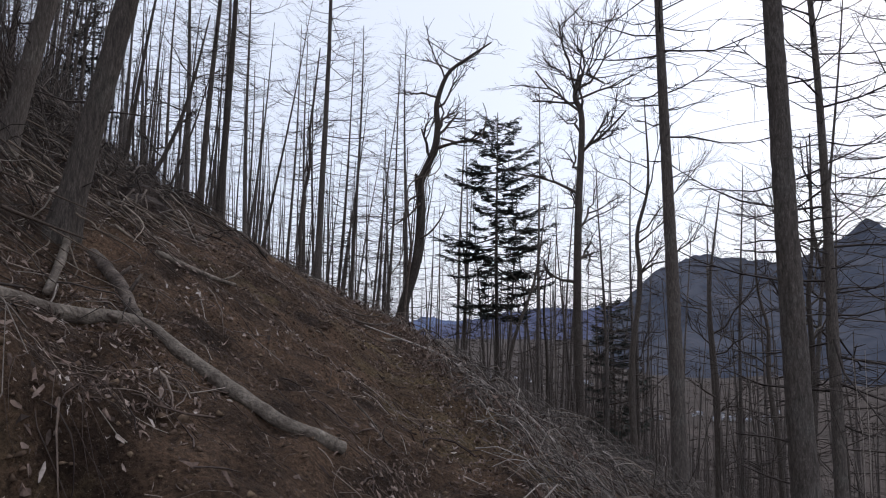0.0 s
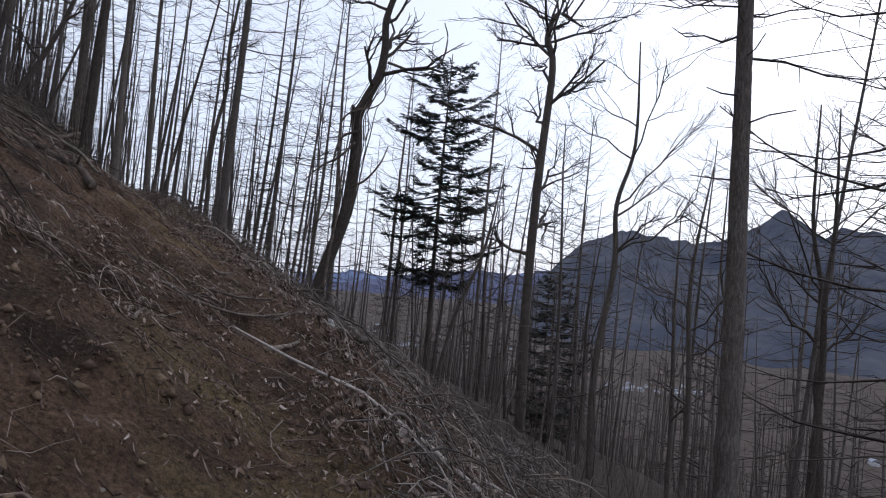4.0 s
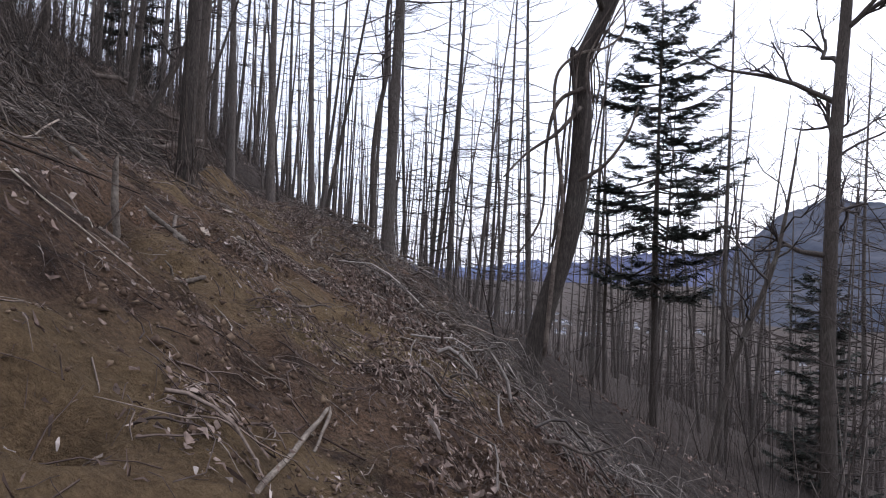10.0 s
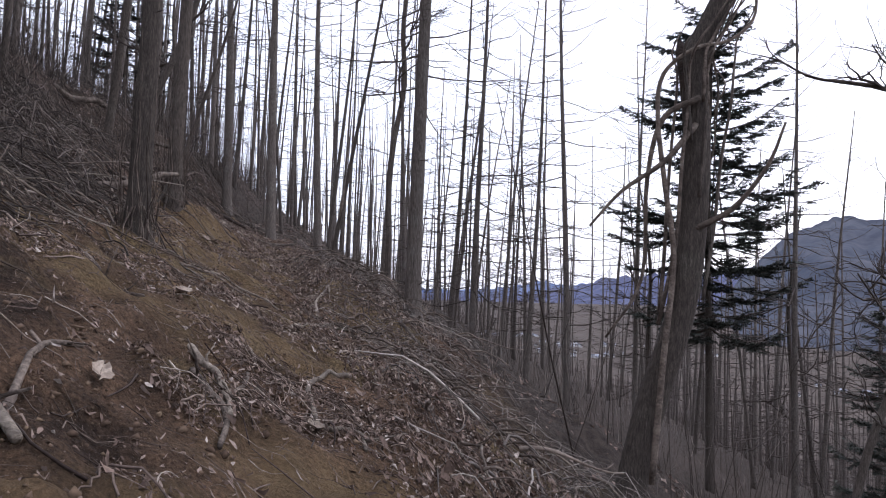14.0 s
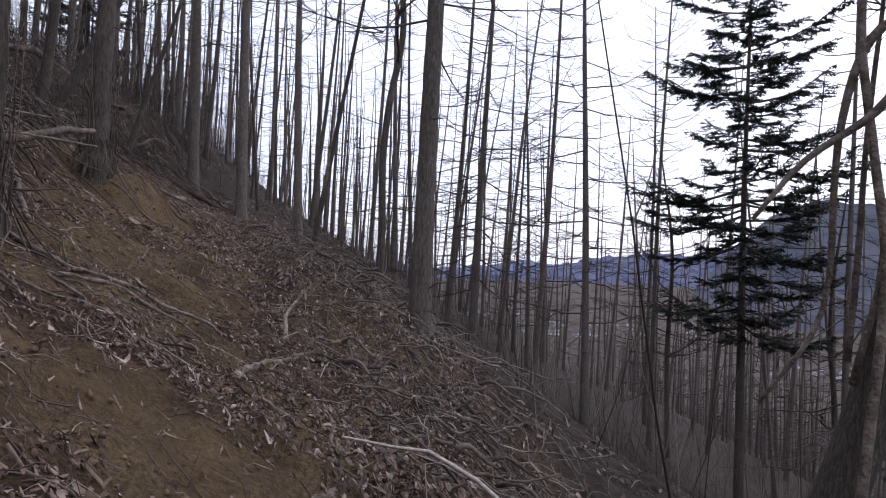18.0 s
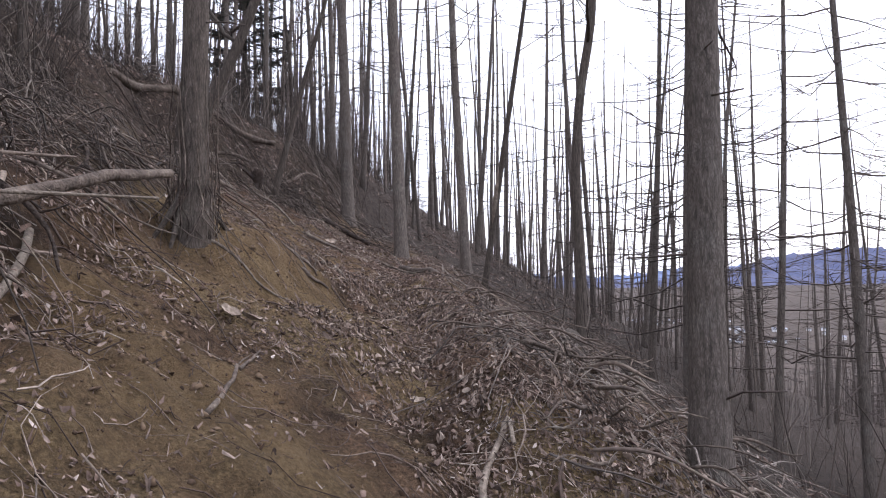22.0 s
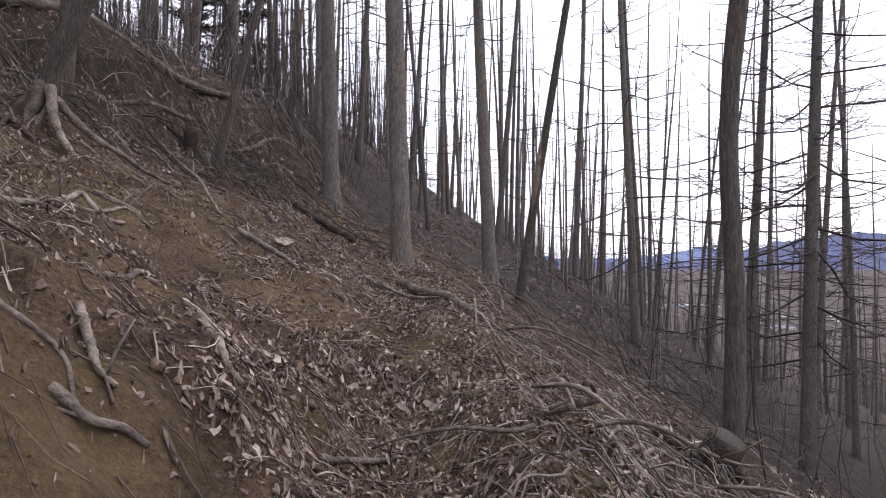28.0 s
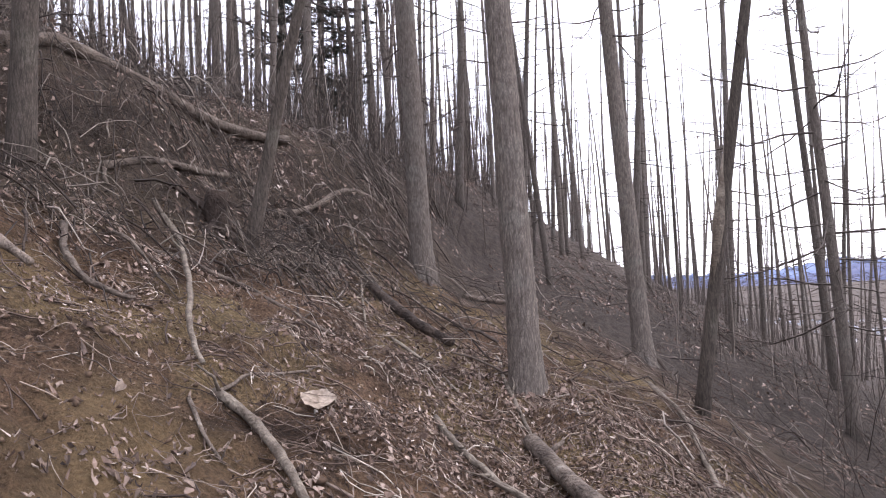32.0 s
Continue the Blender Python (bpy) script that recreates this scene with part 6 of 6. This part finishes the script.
# roots that hang from the torn edge of the bank
t = Tubes()
k = np.arange(1500)
y = np.where(k < 1150, litter_rng.uniform(-3.5, 19.5, 1500), litter_rng.uniform(19, 29, 1500))
x = np.where(k < 1150, lane(y) - 5.3 - 0.5 * np.sin(y * 0.7), -15.4) + litter_rng.normal(0.1, 0.5, 1500)
L = (litter_rng.gamma(3, 0.14, 1500) + 0.1)[:, None]
b2 = litter_rng.normal(0.0, 0.5, 1500)[:, None]
g = np.linspace(0, 1, 5)[None]
px, py = x[:, None] + np.cos(b2) * L * g, y[:, None] + (np.sin(b2) - 0.2) * L * g
low = land(px, py)
pz = np.maximum(low + 0.01, low[:, :1] + 0.1 - L * 0.55 * g + litter_rng.normal(0, 0.05, (1500, 1)) * np.sin(g * 6))
r = litter_rng.uniform(0.003, 0.009, 1500)
t.add_many(np.stack([px, py, pz], -1), r, r * 0.4, 4)
tagged(t.mesh("hanging_roots", BRUSH), "thin roots hanging from the torn edge of the bank", "roots", kind="stuff")


# coarser roots that run down the torn bank, bared by the slip
t = Tubes()
many = 1500
y = np.where(np.arange(many) < 900, litter_rng.uniform(-3.0, 11.0, many), litter_rng.uniform(11.0, 20.0, many))
x = lane(y) - litter_rng.uniform(2.5, 5.6, many)
L = (litter_rng.gamma(4, 0.16, many) + 0.2)[:, None]
b2 = (litter_rng.normal(-0.3, 0.5, many)[:, None] + np.cumsum(litter_rng.normal(0, 0.22, (many, 8)), 1))
px, py = x[:, None] + np.cumsum(np.cos(b2), 1) * L / 8, y[:, None] + np.cumsum(np.sin(b2), 1) * L / 8
g = np.linspace(0, 1, 8)[None]
low = land(px, py)
hang = low[:, :1] + litter_rng.uniform(0.0, 0.22, (many, 1)) - L * litter_rng.uniform(0.3, 0.75, (many, 1)) * g
r = 0.003 + litter_rng.gamma(2, 0.0022, many)
t.add_many(np.stack([px, py, np.maximum(low + r[:, None] * 0.5, hang)], -1), r, r * 0.35, 5)
tagged(t.mesh("slip_roots", ROOT), "crooked brown roots bared down the torn bank", "roots", kind="stuff")


# leaves caught in the brush heap
x, y = scatter(6500, -3.0, -0.4, -2.5, 14.5, lambda x, y: np.clip(0.35 + 0.9 * grain(x, y, 0.7, 1.9), 0.02, 1))
leaf_sheet("heap_leaf_litter", x, y, np.minimum(0.08, litter_rng.gamma(5, 0.0055, 6500) + 0.012), DRY_LEAF, "dry grey-brown leaves caught in the brush heap", 0.8, 0.2)


def stick(x, y, way, L, r, lift, drop, material, name, label, category):
    """One crooked stick or bared root, lying or hanging along its way, with a side twig or two."""
    g = np.linspace(0, 1, 9)
    a = way + np.cumsum(litter_rng.normal(0, 0.17, 9))
    px, py = x + np.cumsum(np.cos(a)) * L / 9, y + np.cumsum(np.sin(a)) * L / 9
    low = land(px, py)
    pz = np.maximum(low + r * 0.4, low[0] + lift - drop * L * g + 0.05 * np.sin(g * 5 + way))
    line = np.stack([px, py, pz], 1)
    t = Tubes()
    t.add(line, r * np.linspace(1.1, 0.4, 9) * (1 + 0.1 * litter_rng.normal(0, 1, 9)), 6)
    for j in litter_rng.integers(2, 8, 2):
        w = litter_rng.normal(0, 1, 3)
        e = line[j] + w / np.linalg.norm(w) * L * 0.22 + (line[j] - line[j - 1]) * 0.8
        e[2] = max(e[2], float(land(e[0], e[1])) + 0.005)
        t.add([line[j], (line[j] + e) / 2 + litter_rng.normal(0, 0.015, 3), e], (r * 0.5, r * 0.2), 5)
    return tagged(t.mesh(name, material), label, category, category + "s on the slope")


# bared roots and dead limbs that hang down the torn bank
for i in range(120):
    y = litter_rng.uniform(-2.5, 20.5)
    q = litter_rng.uniform(2.7, 5.9)
    x = float(lane(y)) - q
    if i % 2:
        stick(x, y, litter_rng.normal(-0.1, 0.5), litter_rng.uniform(0.4, 1.3), litter_rng.uniform(0.007, 0.02), 0.12, 0.6, ROTTEN if i % 3 else LOG_BARK, "bared_root", "bared crooked root hanging down the torn bank", "root")
    else:
        stick(x, y, litter_rng.uniform(-1.4, 1.4), litter_rng.uniform(0.5, 1.4), litter_rng.uniform(0.006, 0.017), 0.2, 0.4, LOG_BARK if i % 4 else BARE_WOOD, "dead_branch", "grey dead branch lodged on the torn bank", "branch")
for i in range(64):
    y = litter_rng.uniform(21.5, 28.0)
    stick(litter_rng.uniform(-16.6, -14.3), y, litter_rng.normal(-0.2, 0.6), litter_rng.uniform(0.3, 0.9), litter_rng.uniform(0.006, 0.016), 0.14, 0.6, ROTTEN if i % 3 else LOG_BARK, "bared_root", "bared crooked root hanging from the high bank", "root")
# cut limbs lying on the brush heap and the pile
for i in range(170):
    y = litter_rng.uniform(-2, 14) if i < 45 else litter_rng.uniform(14.2, 22.5)
    x = float(lane(y)) + litter_rng.uniform(0.8, 3.0)
    stick(x, y, litter_rng.uniform(0, 6.28) if i % 3 else litter_rng.normal(-0.5, 0.5), litter_rng.uniform(0.3, 1.15), litter_rng.uniform(0.006, 0.02), 0.2, 0.1, LOG_BARK if i % 3 else DRY_TWIG, "cut_limb", "crooked grey cut limb lying on the brush", "limb")

# broken dead stub that stands out of the slip
t = Tubes()
t.add([(-4.39, 9.3, 2.85), (-4.40, 9.31, 3.1), (-4.42, 9.3, 3.3), (-4.44, 9.32, 3.55), (-4.43, 9.33, 3.62)], [0.024, 0.022, 0.024, 0.018, 0.006], 9)
tagged(t.mesh("dead_stub", BARE_WOOD), "weathered pale broken stub standing in the slip", "stub")

# saplings and dead stems on the slope below and on the bank
t = Tubes()
many = 6000
y = litter_rng.uniform(-9, 62, many)
row = np.arange(many)
y = np.where(row < 5300, y, litter_rng.uniform(33, 70, many))
q = np.where(row < 2900, -litter_rng.uniform(3.0, 30, many), np.where(row < 5300, np.where(y > 31, litter_rng.uniform(2, 16, many), litter_rng.uniform(6.5, 22, many)), litter_rng.uniform(1, 16, many)))
x = lane(y) - q
h = np.where(row < 2900, 0.75, 1.0) * litter_rng.gamma(4, 0.42, many) + 0.3 + np.where(row < 2900, -0.1, 0.5)
lean = litter_rng.normal(0, 0.16, (many, 2)) * h[:, None]
g = np.linspace(0, 1, 4)[None]
line = np.stack([x[:, None] + lean[:, :1] * g, y[:, None] + lean[:, 1:] * g, (hill(x, y) - 0.1)[:, None] + h[:, None] * g], -1)
line[..., :2] += litter_rng.normal(0, 0.03, (many, 4, 2))
r = 0.002 + 0.0026 * h
t.add_many(line, r, r * 0.35, 3)
for j in (1, 2):
    b2 = litter_rng.uniform(0, 6.28, many)
    e = line[:, j] + np.stack([np.cos(b2) * 0.4, np.sin(b2) * 0.4, np.full(many, 0.7)], 1) * (h * litter_rng.uniform(0.15, 0.4, many))[:, None]
    mid = (line[:, j] + e) / 2 + litter_rng.normal(0, 0.03, (many, 3))
    t.add_many(np.stack([line[:, j], mid, e], 1), r * 0.6, r * 0.25, 3)
tagged(t.mesh("undergrowth", BRUSH), "bare thin saplings and dead stems under the trees", "undergrowth", kind="stuff")

# bushes of thin bare stems along the top of the bank
t = Tubes()
clumps, stems = 330, 13
y = litter_rng.uniform(-6, 34, clumps)
x = np.where(y < 21, lane(np.minimum(y, 21.0)) - litter_rng.uniform(5.6, 10.5, clumps), litter_rng.uniform(-23, -17.6, clumps))
y, x = np.repeat(y, stems) + litter_rng.normal(0, 0.16, clumps * stems), np.repeat(x, stems) + litter_rng.normal(0, 0.16, clumps * stems)
many = clumps * stems
h = np.repeat(litter_rng.gamma(5, 0.28, clumps), stems) * litter_rng.uniform(0.5, 1.2, many) + 0.2
b2, tilt = litter_rng.uniform(0, 6.28, many), np.abs(litter_rng.normal(0, 0.42, many))
g = np.linspace(0, 1, 4)[None]
line = np.stack([x[:, None] + (np.cos(b2) * tilt * h)[:, None] * g ** 1.3, y[:, None] + (np.sin(b2) * tilt * h)[:, None] * g ** 1.3, (land(x, y) - 0.05)[:, None] + h[:, None] * (g - 0.15 * tilt[:, None] * g ** 2)], -1)
line[:, 1:] += litter_rng.normal(0, 0.035, (many, 3, 3))
r = 0.003 + 0.0025 * h
t.add_many(line, r, r * 0.35, 3)
for j in (1, 2):
    b3 = litter_rng.uniform(0, 6.28, many)
    e = line[:, j] + np.stack([np.cos(b3) * 0.6, np.sin(b3) * 0.6, np.full(many, 0.6)], 1) * (h * litter_rng.uniform(0.2, 0.45, many))[:, None]
    t.add_many(np.stack([line[:, j], (line[:, j] + e) / 2 + litter_rng.normal(0, 0.03, (many, 3)), e], 1), r * 0.6, r * 0.25, 3)
tagged(t.mesh("bank_bushes", BRUSH), "dense bare bushes of thin stems on the bank", "bushes", kind="stuff")

# single large leaves
BIG_LEAF = mat("big_dry_leaf", (0.34, 0.28, 0.225), (0.2, 0.155, 0.12), 9, 0.8, 0.4, 40, (0.45, 0.39, 0.33), rand=0.2)


def big_leaf(x, y, size, turn):
    rows, cols = 9, 5
    V, F = [], []
    for i in range(rows):
        f = i / (rows - 1)
        w = 0.42 * math.sin(math.pi * min(1, f * 0.93 + 0.05)) ** 0.8 * (1 + 0.12 * math.sin(f * 19))
        for j in range(cols):
            s = j / (cols - 1) * 2 - 1
            V.append((s * w * size, (f - 0.5) * size, size * (0.16 * abs(s) ** 1.5 + 0.35 * (f - 0.5) ** 2 + 0.03 * math.sin(9 * f + 4 * s))))
    for i in range(rows - 1):
        for j in range(cols - 1):
            a = i * cols + j
            F.append((a, a + 1, a + cols + 1, a + cols))
    ob = shape("dry_leaf", V, F, BIG_LEAF)
    e = 0.1
    nx, ny = -(float(land(x + e, y)) - float(land(x - e, y))) / (2 * e), -(float(land(x, y + e)) - float(land(x, y - e))) / (2 * e)
    up = Vector((nx, ny, 1)).normalized()
    ob.matrix_basis = Matrix.Translation((x, y, float(land(x, y)) + 0.035)) @ up.to_track_quat("Z", "Y").to_matrix().to_4x4() @ pose(0, 0, 0, 0, 0, turn)
    t = Tubes()
    t.add([(0, -0.7 * size, 0.12 * size), (0, -0.45 * size, 0.07 * size), (0, 0.1 * size, 0.01 * size), (0, 0.42 * size, 0.07 * size)], (0.0022, 0.0008), 4)
    t.mesh("stalk", DRY_TWIG, ob)
    return tagged(ob, "large dry pale brown leaf curled on the earth", "leaf", "large dry leaves")


for x, y, size, turn in ((-12.3, 23.75, 0.22, 70), (-8.43, 17.38, 0.16, 20), (-4.74, 10.8, 0.13, 130), (-9.8, 20.66, 0.14, 10), (-5.78, 12.87, 0.14, 75), (-7.72, 18.66, 0.15, 30), (-8.45, 17.2, 0.15, 200), (-10.99, 20.87, 0.12, 300), (-0.93, 7.84, 0.15, 45), (-8.76, 19.49, 0.12, 80), (-6.98, 15.37, 0.13, 160), (-8.1, 19.9, 0.13, 10), (-7.3, 17.7, 0.12, 250), (-0.5, 6.2, 0.12, 110), (-2.3, 9.6, 0.12, 20), (-4.2, 11.9, 0.11, 190)):
    big_leaf(x, y, size, turn)
